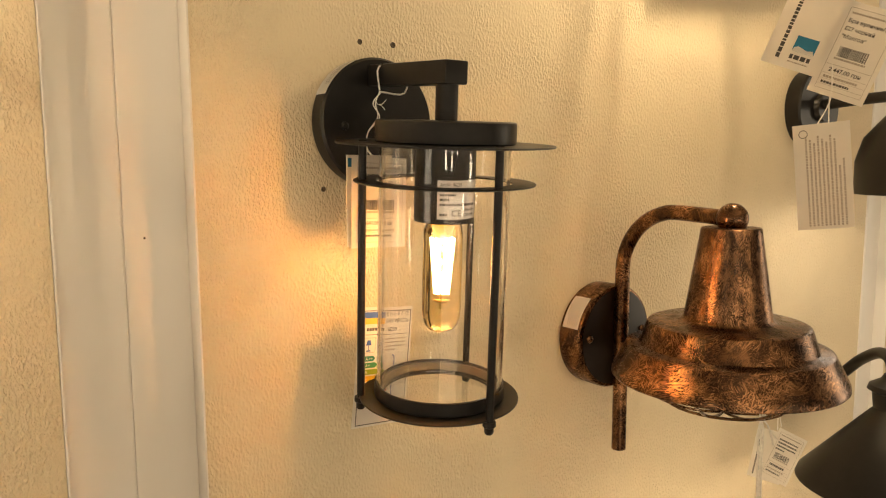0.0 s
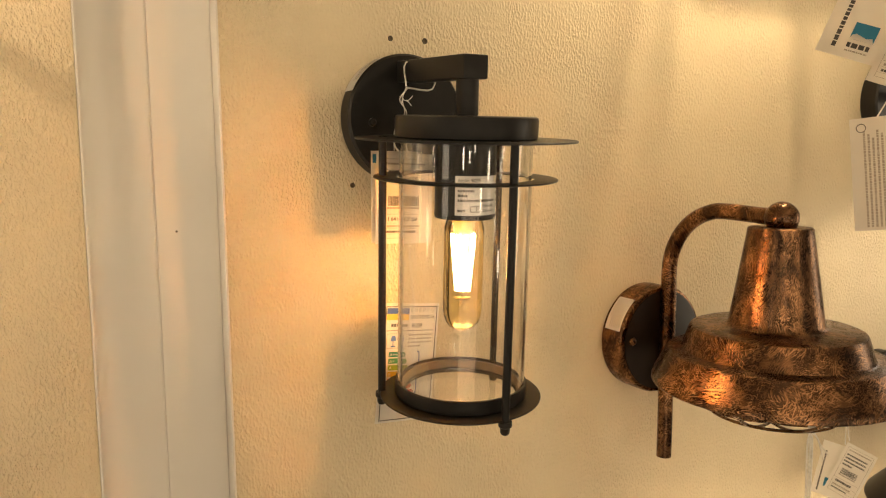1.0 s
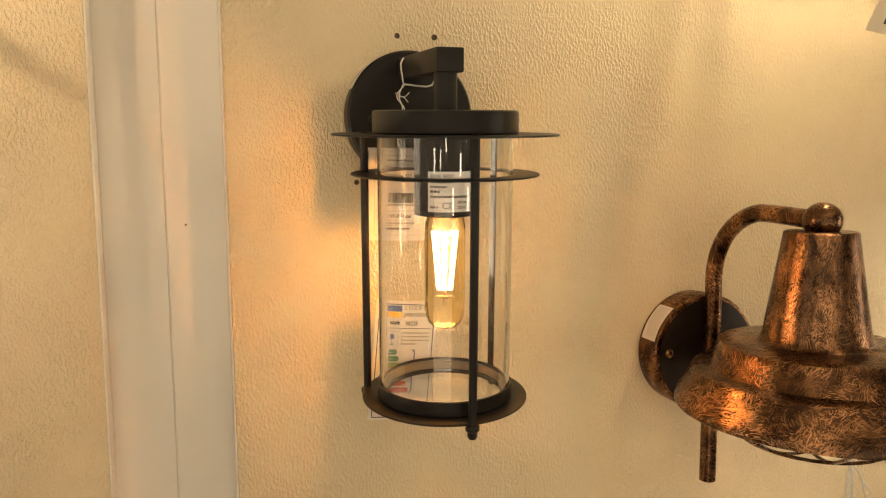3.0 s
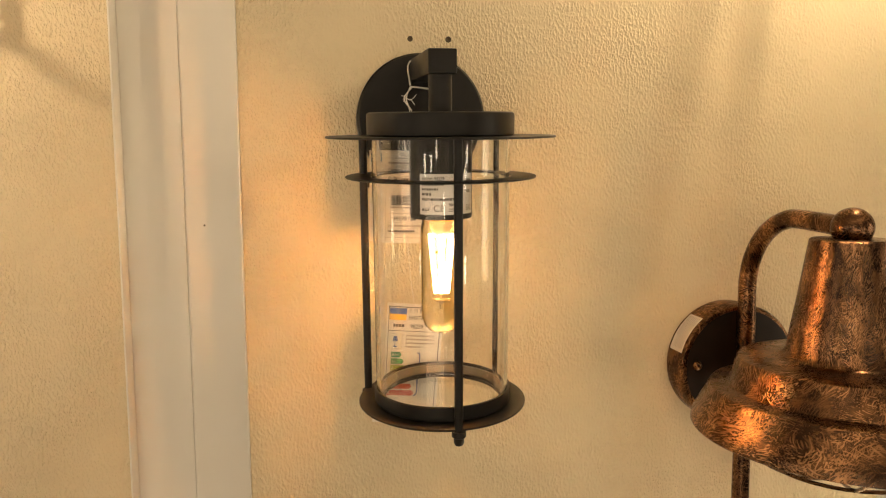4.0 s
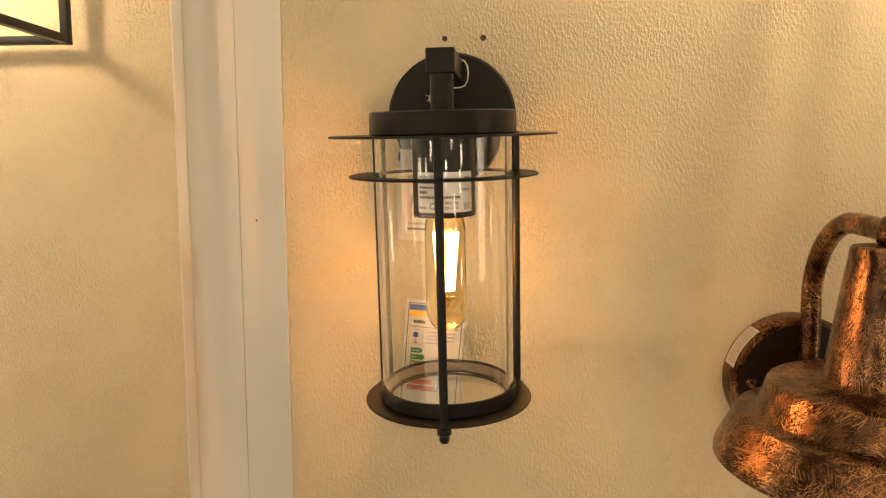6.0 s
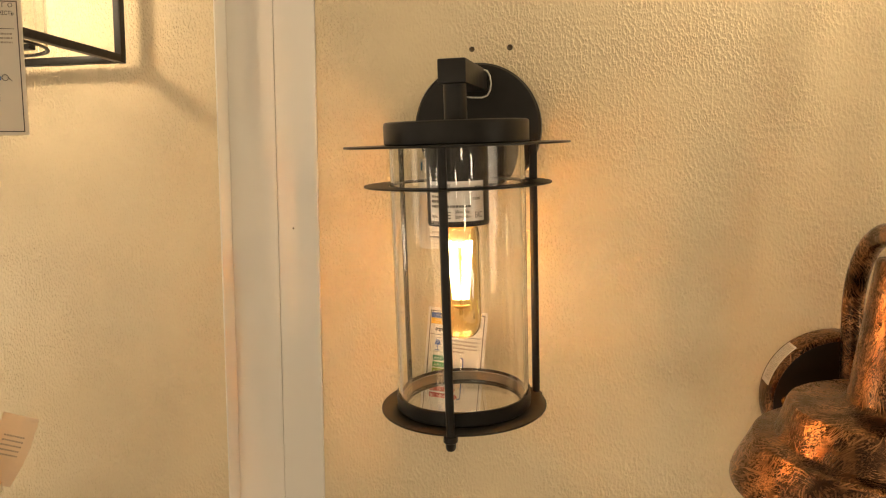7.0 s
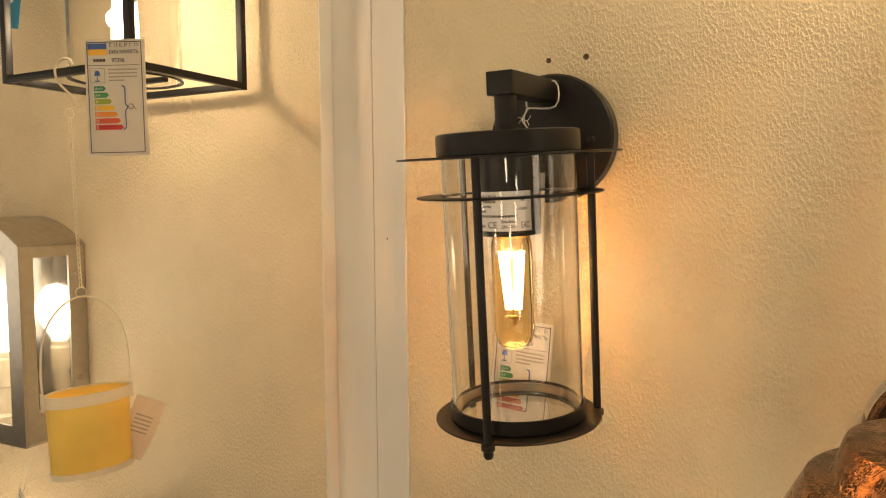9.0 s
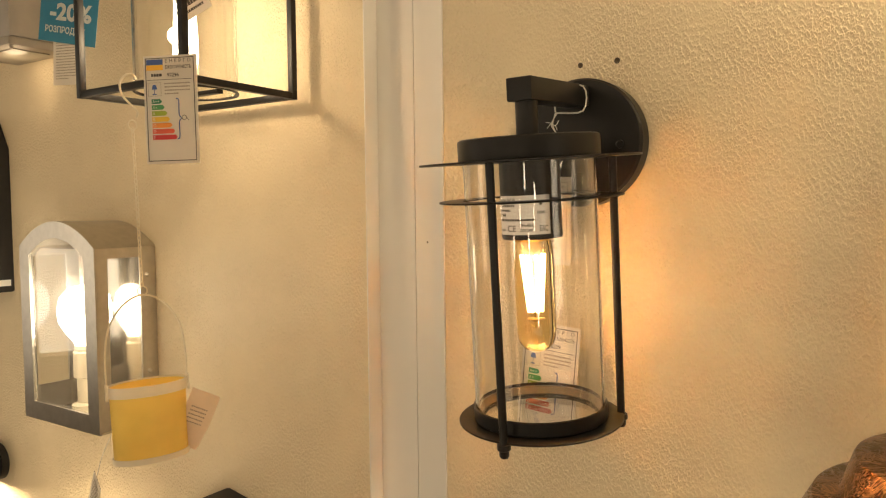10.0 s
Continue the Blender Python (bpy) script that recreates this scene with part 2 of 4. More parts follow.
def lathe(profile, n=64, closed=False):
    """Turn a profile of (radius, height) about z. closed: the profile is a loop. The UVs run in metres round and along the profile."""
    bm = bmesh.new()
    uv = bm.loops.layers.uv.new("metres")
    girth = 2 * math.pi * max(q[0] for q in profile) * 0.75
    along = [0.0]
    for q, w in zip(profile, list(profile[1:]) + [profile[0]]):
        along.append(along[-1] + math.dist(q, w))
    rings = []
    for r, z in profile:
        if r < 1e-6:
            rings.append([bm.verts.new((0, 0, z))])
        else:
            rings.append([bm.verts.new((r * math.cos(2 * math.pi * i / n), r * math.sin(2 * math.pi * i / n), z)) for i in range(n)])
    pairs = list(zip(rings, rings[1:] + (rings[:1] if closed else [])))
    if not closed:
        pairs = list(zip(rings, rings[1:]))
    for level, (a, b) in enumerate(pairs):
        for i in range(n):
            j = (i + 1) % n
            vs = [a[i % len(a)], a[j % len(a)], b[j % len(b)], b[i % len(b)]]
            u = []
            for v in vs:
                if v not in u:
                    u.append(v)
            if len(u) > 2:
                made = bm.faces.new(u)
                for lp in made.loops:
                    turn = i if lp.vert in (a[i % len(a)], b[i % len(b)]) else i + 1
                    lp[uv].uv = (girth * turn / n, along[level + (lp.vert in b)])
    return bm


def disc(r, z0, z1, bevel=0.0005, n=64, inner=0.0):
    """Flat round plate, or a flat ring, with eased edges."""
    b = bevel
    if inner:
        return lathe([(inner, z0), (r - b, z0), (r, z0 + b), (r, z1 - b), (r - b, z1), (inner, z1)], n, True)
    return lathe([(0, z0), (r - b, z0), (r, z0 + b), (r, z1 - b), (r - b, z1), (0, z1)], n)


def tube(points, r, n=12, smooth=6, cap=True):
    """Round bar along a path, eased by a Catmull-Rom curve through the points."""
    ps = [Vector(p) for p in points]
    path = []
    if smooth > 1 and len(ps) > 2:
        ext = [2 * ps[0] - ps[1]] + ps + [2 * ps[-1] - ps[-2]]
        for i in range(1, len(ext) - 2):
            a, b, c, d = ext[i - 1:i + 3]
            for k in range(smooth):
                t = k / smooth
                path.append(0.5 * ((2 * b) + (c - a) * t + (2 * a - 5 * b + 4 * c - d) * t * t + (3 * b - a - 3 * c + d) * t ** 3))
        path.append(ps[-1])
    else:
        path = ps
    bm = bmesh.new()
    uv = bm.loops.layers.uv.new("metres")
    rings = []
    up = None
    for i, p in enumerate(path):
        d = (path[min(i + 1, len(path) - 1)] - path[max(i - 1, 0)]).normalized()
        if up is None:
            up = d.orthogonal().normalized()
        up = (up - d * up.dot(d)).normalized()
        side = d.cross(up)
        rings.append([bm.verts.new(p + r * (math.cos(2 * math.pi * k / n) * up + math.sin(2 * math.pi * k / n) * side)) for k in range(n)])
    run = 0.0
    for level, (a, b) in enumerate(zip(rings, rings[1:])):
        step = (path[level + 1] - path[level]).length
        for k in range(n):
            made = bm.faces.new((a[k], a[(k + 1) % n], b[(k + 1) % n], b[k]))
            for lp, (du, dv) in zip(made.loops, ((0, 0), (1, 0), (1, 1), (0, 1))):
                lp[uv].uv = (2 * math.pi * r * (k + du) / n, run + dv * step)
        run += step
    if cap:
        bm.faces.new(rings[0][::-1])
        bm.faces.new(rings[-1])
    return bm


def merge(*bms):
    out = bmesh.new()
    for b in bms:
        me = bpy.data.meshes.new("tmp")
        b.to_mesh(me)
        b.free()
        out.from_mesh(me)
        bpy.data.meshes.remove(me)
    return out


def ball(r, at=(0, 0, 0), n=32):
    bm = bmesh.new()
    bmesh.ops.create_uvsphere(bm, u_segments=n, v_segments=n // 2, radius=r)
    bmesh.ops.translate(bm, vec=at, verts=bm.verts)
    return bm


# ---- setting ----
PANEL = 0.02     # the wall boards stand this far before the white rails


def structure(name, bm, material, label, category="wall", smooth=False):
    return tagged(part(name, bm, material, smooth=smooth), label, category, kind="structure")


def slab(x0, x1, y0, y1, z0, z1, bevel=0.0):
    return box(x1 - x0, y1 - y0, z1 - z0, ((x0 + x1) / 2, (y0 + y1) / 2, (z0 + z1) / 2), bevel)


RAILS = [(0.075, 0.175), (1.266, 1.366), (-1.116, -1.016)]
structure("wall_board_west", slab(-1.016, 0.075, 0, PANEL, 0, 2.8, 0.0008), WALL, "cream wall board with coarse embossed texture")
structure("wall_board_middle", slab(0.175, 1.266, 0, PANEL, 0, 2.8, 0.0008), WALL, "cream wall board with coarse embossed texture")
structure("wall_board_east", slab(1.366, 2.5, 0, PANEL, 0, 2.8, 0.0008), WALL, "cream wall board with coarse embossed texture")
structure("wall_board_far_west", slab(-2.5, -1.116, 0, PANEL, 0, 2.8, 0.0008), WALL, "cream wall board with coarse embossed texture")
structure("wall_north", slab(-2.5, 2.5, 0.026, 0.12, 0, 2.8), CEIL, "plain wall behind the boards")
structure("wall_south", slab(-2.5, 2.5, -4.12, -4.0, 0, 2.8), SHOP, "plain unseen dark brown shop wall")
structure("wall_west", slab(-2.62, -2.5, -4.0, 0.12, 0, 2.8), SHOP, "plain unseen dark brown shop wall")
structure("wall_east", slab(2.5, 2.62, -4.0, 0.12, 0, 2.8), SHOP, "plain unseen dark brown shop wall")
structure("floor", slab(-2.62, 2.62, -4.12, 0.12, -0.1, 0), CARPET, "dark shop floor", "floor")
structure("ceiling", slab(-2.62, 2.62, -4.12, 0.12, 2.8, 2.9), CEIL, "plain white ceiling", "ceiling")


def rail(x0, x1):
    """White upright rail between two boards: two strips with a narrow gap, and side lips."""
    mid, w = (x1 - x0) / 2 + 0.0006, x1 - x0
    t = thing("white_rail", pose(x0, 0, 0), "white lacquered upright rail between wall boards", "trim", "wall rails", "structure")
    part("strip", slab(0.0018, mid - 0.0006, 0.0195, 0.0258, 0, 2.8, 0.0005), WHITE, t, smooth=False)
    part("strip", slab(mid + 0.0006, w - 0.0018, 0.0195, 0.0258, 0, 2.8, 0.0005), WHITE, t, smooth=False)
    part("seam", slab(mid - 0.0005, mid + 0.0005, 0.0206, 0.0258, 0, 2.8), WHITE, t, smooth=False)
    for x in (0.0002, w - 0.0017):
        part("lip", slab(x, x + 0.0015, -0.0012, 0.0258, 0, 2.8, 0.0005), WHITE, t, smooth=False)
    return t


for a, b in RAILS:
    made = rail(a, b)
    if a == 0.075:
        part("speck", lathe([(0, 0), (0.0009, 0), (0.0006, 0.0003), (0, 0.0003)], 10), HOLE, made, "small brown mark", m=pose(0.0659, 0.0195, 1.444, 90))

# ---- glass lantern on the wall ----
def lantern(m_plate, body, label):
    """Black lantern: wall plate, square arm, round cap with brims, three rods, clear glass. body: pose of the brim's centre."""
    t = thing("wall_lantern", m_plate, label, "wall lamp", "wall lamps")
    r = m_plate.inverted() @ body
    face = pose(0, 0, 0, 90)
    part("wall_plate", lathe([(0, 0), (0.0525, 0), (0.0545, 0.002), (0.0545, 0.017), (0.0525, 0.0195), (0, 0.0195)], 96), BLACK, t, m=face)
    for sx in (-0.034, 0.036):
        part("screw", lathe([(0, 0.0195), (0.0035, 0.0195), (0.0033, 0.022), (0.002, 0.0232), (0, 0.0232)], 20), BLACK, t, m=pose(sx, 0, -0.0035) @ face)
    part("arm", slab(-0.0103, 0.0103, -0.0115, 0.0985, 0.0422, 0.0595, 0.0014), BLACK, t, m=r)
    part("stem", lathe([(0, 0.0135), (0.0084, 0.0135), (0.0084, 0.0432), (0, 0.0432)], 40), BLACK, t, m=r)
    part("cap", lathe([(0.0515, -0.0005), (0.0529, 0.0005), (0.0529, 0.0135), (0.0525, 0.0152), (0.0512, 0.0160), (0, 0.0162)], 96), BLACK, t, m=r)
    part("brim", disc(0.0822, -0.0018, -0.0004, 0.0003, 128, 0.030), BLACK, t, m=r)
    part("ring", disc(0.0688, -0.0300, -0.0288, 0.0003, 128, 0.0515), BLACK, t, m=r)
    part("base_disc", disc(0.0630, -0.1990, -0.1976, 0.0003, 128, 0.0441), BLACK, t, m=r)
    part("glass_holder", lathe([(0.0440, -0.1975), (0.0500, -0.1975), (0.0512, -0.1965), (0.0512, -0.1865), (0.0503, -0.1860), (0.0500, -0.1870), (0.0500, -0.1940), (0.0440, -0.1940)], 96, True), BLACK, t, m=r)
    part("gasket", lathe([(0.0442, -0.1938), (0.0498, -0.1938), (0.0498, -0.1885), (0.0462, -0.1880)], 96, True), SEAL, t, "pale seal under the glass", m=r)
    g = part("glass_cylinder", lathe([(0.0474, -0.1878), (0.0497, -0.1878), (0.0497, -0.0022), (0.0474, -0.0022)], 96, True), GLASS, t, "clear glass", m=r)
    g.visible_shadow = False
    g = part("base_glass", disc(0.0440, -0.1968, -0.1950, 0.0003, 64), GLASS, t, "clear glass", m=r)
    g.visible_shadow = False
    for k in range(3):
        a = radians(-90 + 120 * k + 1.0)
        x, y = 0.0618 * math.cos(a), 0.0618 * math.sin(a)
        rod = part("rod", lathe([(0, 0.0002), (0.0030, 0.0002), (0.0030, -0.2012), (0, -0.2012)], 24), BLACK, t, m=r @ pose(x, y, 0))
        part("nut", lathe([(0, -0.1992), (0.0048, -0.1992), (0.0050, -0.2005), (0.0050, -0.2028), (0.0042, -0.2036), (0.0036, -0.2036), (0.0036, -0.2075), (0.0026, -0.2092), (0, -0.2094)], 24), BLACK, rod, m=r @ pose(x, y, 0))
    s = part("socket", lathe([(0.0205, -0.0585), (0.0222, -0.0590), (0.0227, -0.0580), (0.0227, -0.0018), (0.0205, -0.0018)], 64, True), BLACK, t, m=r)
    part("rim_band", lathe([(0.0228, -0.0570), (0.0230, -0.0568), (0.0230, -0.0552), (0.0228, -0.0550)], 64, True), BLACK, s, m=r)
    # gold tubular bulb
    shell = [(0.0120, -0.056), (0.0150, -0.066), (0.0152, -0.075), (0.0152, -0.128), (0.0147, -0.1345), (0.0130, -0.1400), (0.0100, -0.1437), (0.0055, -0.1457), (0, -0.1462)]
    b = part("bulb", lathe(shell + [(max(x - 0.0007, 0), z + 0.0007 * (x < 0.014)) for x, z in shell[::-1]], 48), AMBER, t, "lit amber tubular bulb", m=r)
    b.visible_shadow = False
    part("bulb_cap", lathe([(0, -0.050), (0.0128, -0.050), (0.0128, -0.060), (0.0118, -0.0615), (0, -0.0615)], 32), BRASS, b, m=r)
    part("stem_glass", lathe([(0.006, -0.0615), (0.0045, -0.070), (0.0020, -0.076), (0, -0.0765)], 20), FROST, b, m=r)
    for k in range(6):
        a = radians(60 * k + 15)
        part("filament", tube([(0.0056 * math.cos(a), 0.0056 * math.sin(a), -0.072), (0.0030 * math.cos(a), 0.0030 * math.sin(a), -0.115)], 0.0010, 8, 1), FILAMENT, b, "glowing filament", m=r)
    part("support_wire", tube([(0, 0, -0.076), (0, 0, -0.121)], 0.0006, 6, 1), BRASS, b, m=r)
    part("lower_hub", lathe([(0, -0.1195), (0.0040, -0.1195), (0.0042, -0.1205), (0.001, -0.1225), (0.001, -0.127), (0, -0.127)], 20), BRASS, b, m=r)
    return t


BODY = pose(0.3262, -0.1150, 1.5150, 4.0, -0.7, 0)
lantern(pose(0.3265, 0, 1.5338), BODY, "black metal wall lantern with clear glass cylinder and lit amber bulb")

# ---- bronze barn lamp ----
def barn_lamp():
    t = thing("barn_wall_lamp", pose(0.6205, 0, 1.308), "bronze wall lamp with rubbed copper bell shade", "wall lamp", "wall lamps")
    face = pose(0, 0, 0, 90)
    part("wall_plate", lathe([(0, 0), (0.0555, 0), (0.0575, 0.0015), (0.0575, 0.0275), (0.0560, 0.0300), (0.0535, 0.0308), (0, 0.0308)], 96), BRONZE, t, m=face)
    # thin disc added to make the bronze plate's front darker
    part("dark_face_disc", lathe([(0, 0.0312), (0.0515, 0.0312), (0.0530, 0.0314), (0.0530, 0.0318), (0.0515, 0.0322), (0, 0.0322)], 96), DARK_BRONZE, t, "thin dark disc on the plate front", m=face)
    for sx in (-0.043, 0.043):
        part("screw", lathe([(0.0045 * math.sin(math.pi * k / 12), -0.0045 * math.cos(math.pi * k / 12)) for k in range(13)], 20), BRONZE, t, m=pose(sx, -0.0315, 0.003))
    ax, ay = -0.001, -0.168
    pts = [(0.0005, -0.0385, -0.127), (0.0005, -0.0385, -0.03), (0.0005, -0.0385, 0.045)]
    pts += [(0, -0.1055 + 0.067 * math.cos(radians(q)), 0.0742 + 0.067 * math.sin(radians(q))) for q in range(0, 91, 15)]
    pts += [(-0.001, -0.158, 0.1392)]
    part("gooseneck", tube(pts, 0.0078, 24, 8), BRONZE, t)
    ax3 = pose(ax - 0.0010, ay, -1.3055)
    part("ball_joint", lathe([(0.0146 * math.sin(math.pi * k / 20), -0.0146 * math.cos(math.pi * k / 20)) for k in range(21)], 40), BRONZE, t, m=pose(ax, ay, 0.1388))
    prof = [(0.0, 1.4362), (0.0258, 1.4362), (0.0272, 1.4350), (0.0280, 1.4290), (0.0396, 1.3540), (0.0402, 1.3512), (0.0416, 1.3492), (0.0438, 1.3480), (0.0470, 1.3474), (0.0500, 1.3470),
            (0.0700, 1.3462), (0.0728, 1.3452), (0.0740, 1.3430), (0.0795, 1.3262), (0.0805, 1.3248), (0.0825, 1.3240), (0.0900, 1.3240), (0.0930, 1.3228), (0.0945, 1.3200),
            (0.1050, 1.3000), (0.1062, 1.2965), (0.1064, 1.2935), (0.1056, 1.2925), (0.1048, 1.2935), (0.1042, 1.2965), (0.0930, 1.3190), (0.0800, 1.3225), (0.0720, 1.3430),
            (0.0400, 1.3450), (0.0262, 1.4300), (0.0, 1.4340)]
    part("shade", lathe(prof, 128), BRONZE, t, m=ax3)
    part("shade_lining", lathe([(0.1036, 1.2955), (0.0922, 1.3178), (0.0790, 1.3212), (0.0710, 1.3415), (0, 1.3435)], 64), SHADE_IN, t, m=ax3)
    part("bulb_glass", lathe([(0, 1.286), (0.02, 1.288), (0.034, 1.296), (0.04, 1.310), (0.04, 1.336), (0, 1.3365)], 48), FROST, t, "unlit frosted glass", m=ax3)
    for k in range(4):
        a = math.pi * k / 4 + 0.3
        c, s = math.cos(a), math.sin(a)
        arc = [(0.1 * u * c, 0.1 * u * s, 1.2960 - 0.038 * (1 - u * u)) for u in (-1, -0.75, -0.4, 0, 0.4, 0.75, 1)]
        part("cage_wire", tube(arc, 0.0014, 8, 4), BRONZE, t, m=ax3)
    part("cage_ring", tube([(0.055 * math.cos(2 * math.pi * k / 32), 0.055 * math.sin(2 * math.pi * k / 32), 1.2692) for k in range(33)], 0.0014, 8, 1), BRONZE, t, m=ax3)
    return t


barn_lamp()

# ---- box lantern ----
def box_lantern():
    x0, x1, y0, y1, z0, z1 = -0.184, -0.012, -0.160, -0.018, 1.601, 1.860
    t = thing("box_lantern", pose((x0 + x1) / 2, 0, z0), "black square-framed wall lantern with glass cylinder, lit", "wall lamp", "wall lamps")
    inv = t.matrix_world.inverted()
    s = 0.0036
    for x in (x0, x1):
        for y in (y0, y1):
            part("upright", slab(x - s, x + s, y - s, y + s, z0, z1, 0.0006), BLACK, t, m=inv)
    for z in (z0, z1):
        for y in (y0, y1):
            part("crossbar", slab(x0 + s, x1 - s, y - s, y + s, z - s + 0.004, z + s + 0.004, 0.0006), BLACK, t, m=inv)
        for x in (x0, x1):
            part("crossbar", slab(x - s, x + s, y0 + s, y1 - s, z - s + 0.004, z + s + 0.004, 0.0006), BLACK, t, m=inv)
    part("wall_plate", slab(-0.145, -0.055, -0.020, 0.0, 1.775, 1.90, 0.002), BLACK, t, m=inv)
    ax = inv @ pose(-0.099, -0.0905, 0)
    part("tray", slab(-0.054, 0.054, -0.004, 0.004, 1.602, 1.6066, 0.001), BLACK, t, m=inv @ pose(-0.099, -0.0905, 0))
    part("tray_disc", disc(0.0550, 1.6066, 1.6085, 0.0004, 64, 0.0522), BLACK, t, m=ax)
    g = part("glass_cylinder", lathe([(0.0515, 1.609), (0.0540, 1.609), (0.0540, 1.80), (0.0515, 1.80)], 64, True), GLASS, t, "clear glass", m=ax)
    g.visible_shadow = False
    part("socket", lathe([(0, 1.80), (0.02, 1.80), (0.02, 1.735), (0, 1.735)], 40), BLACK, t, m=ax)
    b = part("bulb", lathe([(0, 1.624), (0.006, 1.626), (0.0115, 1.635), (0.0135, 1.648), (0.0130, 1.668), (0.0110, 1.700), (0.0105, 1.735), (0, 1.735)], 40), BULB_WHITE, t, "lit candle bulb", m=ax)
    b.visible_shadow = False
    part("roof", slab(x0, x1, y0, y1, z1 + 0.0085, z1 + 0.012), BLACK, t, m=inv)
    return t


box_lantern()

# ---- steel lantern ----
def steel_lantern():
    t = thing("steel_lantern", pose(-0.382, 0, 1.196), "brushed steel wall lantern with arched top and lit bulb", "wall lamp", "wall lamps")
    w, d, h, rise = 0.180, 0.088, 0.238, 0.034

    def arch(hw, z, up, n=14):
        return [(-hw + 2 * hw * k / n, z + up * (1 - (1 - 2 * k / n) ** 2)) for k in range(n + 1)]

    def frame_bm(outer, inner, y0, y1):
        bm = bmesh.new()
        n = len(outer)
        ring = [[bm.verts.new((x, y, z)) for x, z in loop] for y in (y0, y1) for loop in (outer, inner)]
        of, jf, ob_, ib = ring
        for i in range(n):
            j = (i + 1) % n
            bm.faces.new((of[i], of[j], jf[j], jf[i]))
            bm.faces.new((ob_[i], ib[i], ib[j], ob_[j]))
            bm.faces.new((of[i], ob_[i], ob_[j], of[j]))
            bm.faces.new((jf[i], jf[j], ib[j], ib[i]))
        return bm

    hw = w / 2
    outer = [(-hw, 0)] + arch(hw, h, rise) + [(hw, 0)]
    inner = [(-hw + 0.024, 0.024)] + arch(hw - 0.024, h - 0.012, rise * 0.7) + [(hw - 0.024, 0.024)]
    part("front_frame", frame_bm(outer, inner, -d, -d + 0.003), STEEL, t)
    part("back_plate", slab(-hw + 0.003, hw - 0.003, -0.004, 0, 0.003, h, 0.0005), POLISHED, t)
    part("bottom", slab(-hw, hw, -d + 0.0032, 0, 0, 0.003), POLISHED, t)
    roof = bmesh.new()
    a = arch(hw, h, rise)
    rows = [[roof.verts.new((x, y, z - o)) for x, z in a] for y in (-d + 0.0032, 0) for o in (0, 0.003)]
    for i in range(len(a) - 1):
        roof.faces.new((rows[0][i], rows[0][i + 1], rows[2][i + 1], rows[2][i]))
        roof.faces.new((rows[1][i], rows[3][i], rows[3][i + 1], rows[1][i + 1]))
    part("roof", roof, STEEL, t)
    for sx in (-1, 1):
        side = frame_bm([(-d + 0.0032, 0.0032), (-d + 0.0032, h - 0.0006), (-0.001, h - 0.0006), (-0.001, 0.0032)],
                        [(-d + 0.018, 0.040), (-d + 0.018, h - 0.014), (-0.024, h - 0.014), (-0.024, 0.040)], 0, 0.003)
        sd = part("side_frame", side, STEEL, t, m=pose(sx * (hw - 0.0015) + 0.0015, 0, 0, 0, 0, 90))
        pn = part("side_pane", slab(sx * (hw - 0.004) - 0.001, sx * (hw - 0.004) + 0.001, -d + 0.017, -0.023, 0.039, h - 0.013), GLASS, t, "clear glass")
        pn.visible_shadow = False
    pn = part("front_pane", slab(-hw + 0.022, hw - 0.022, -d + 0.0045, -d + 0.0065, 0.02, h - 0.002), GLASS, t, "clear glass")
    pn.visible_shadow = False
    part("socket", lathe([(0, 0.003), (0.02, 0.003), (0.02, 0.020), (0.0125, 0.023), (0.0125, 0.056), (0.0165, 0.058), (0.0165, 0.092), (0.0140, 0.094), (0.0140, 0.102), (0, 0.102)], 40), CREAM_METAL, t, "white ceramic socket", m=pose(-0.006, -0.045, 0))
    b = part("bulb", lathe([(0.013, 0.102), (0.0160, 0.108), (0.024, 0.118), (0.0325, 0.134), (0.0345, 0.150), (0.031, 0.168), (0.019, 0.181), (0, 0.185)], 40), BULB_WHITE, t, "lit opal bulb", m=pose(-0.006, -0.045, 0))
    b.visible_shadow = False
    for z in (0.07, 0.20):
        part("screw", ball(0.0035, (hw, -0.014, z), 14), STEEL, t)
    return t


steel_lantern()

# ---- cards, tags and labels ----
def card(name, m, w, h, label, material=None, thick=0.0005, bend=0.0, category="tag", group="tags"):
    """Thin card whose top left corner is the origin: x right, y up, z to the reader."""
    bm = bmesh.new()
    n = 8
    rows = []
    for side in (0, 1):
        rows.append([[bm.verts.new((w * i / n, -h * j / n, bend * math.sin(math.pi * j / n) - side * thick)) for i in range(n + 1)] for j in range(n + 1)])
    f, k = rows
    for j in range(n):
        for i in range(n):
            bm.faces.new((f[j][i], f[j + 1][i], f[j + 1][i + 1], f[j][i + 1]))
            bm.faces.new((k[j][i], k[j][i + 1], k[j + 1][i + 1], k[j + 1][i]))
    for i in range(n):
        bm.faces.new((f[0][i], f[0][i + 1], k[0][i + 1], k[0][i]))
        bm.faces.new((f[n][i], k[n][i], k[n][i + 1], f[n][i + 1]))
        bm.faces.new((f[i][0], k[i][0], k[i + 1][0], f[i + 1][0]))
        bm.faces.new((f[i][n], f[i + 1][n], k[i + 1][n], k[i][n]))
    ob = part(name, bm, material or PAPER)
    ob.matrix_world = m
    return tagged(ob, label, category, group)


def corner(tl, right, down=(0, 0, -1)):
    """Pose of a card from its top left corner and its edges' directions."""
    x = Vector(right).normalized()
    y = -Vector(down)
    y = (y - x * y.dot(x)).normalized()
    z = x.cross(y)
    m = Matrix((x, y, z)).transposed().to_4x4()
    m.translation = tl
    return m


LIFT = 0.00025


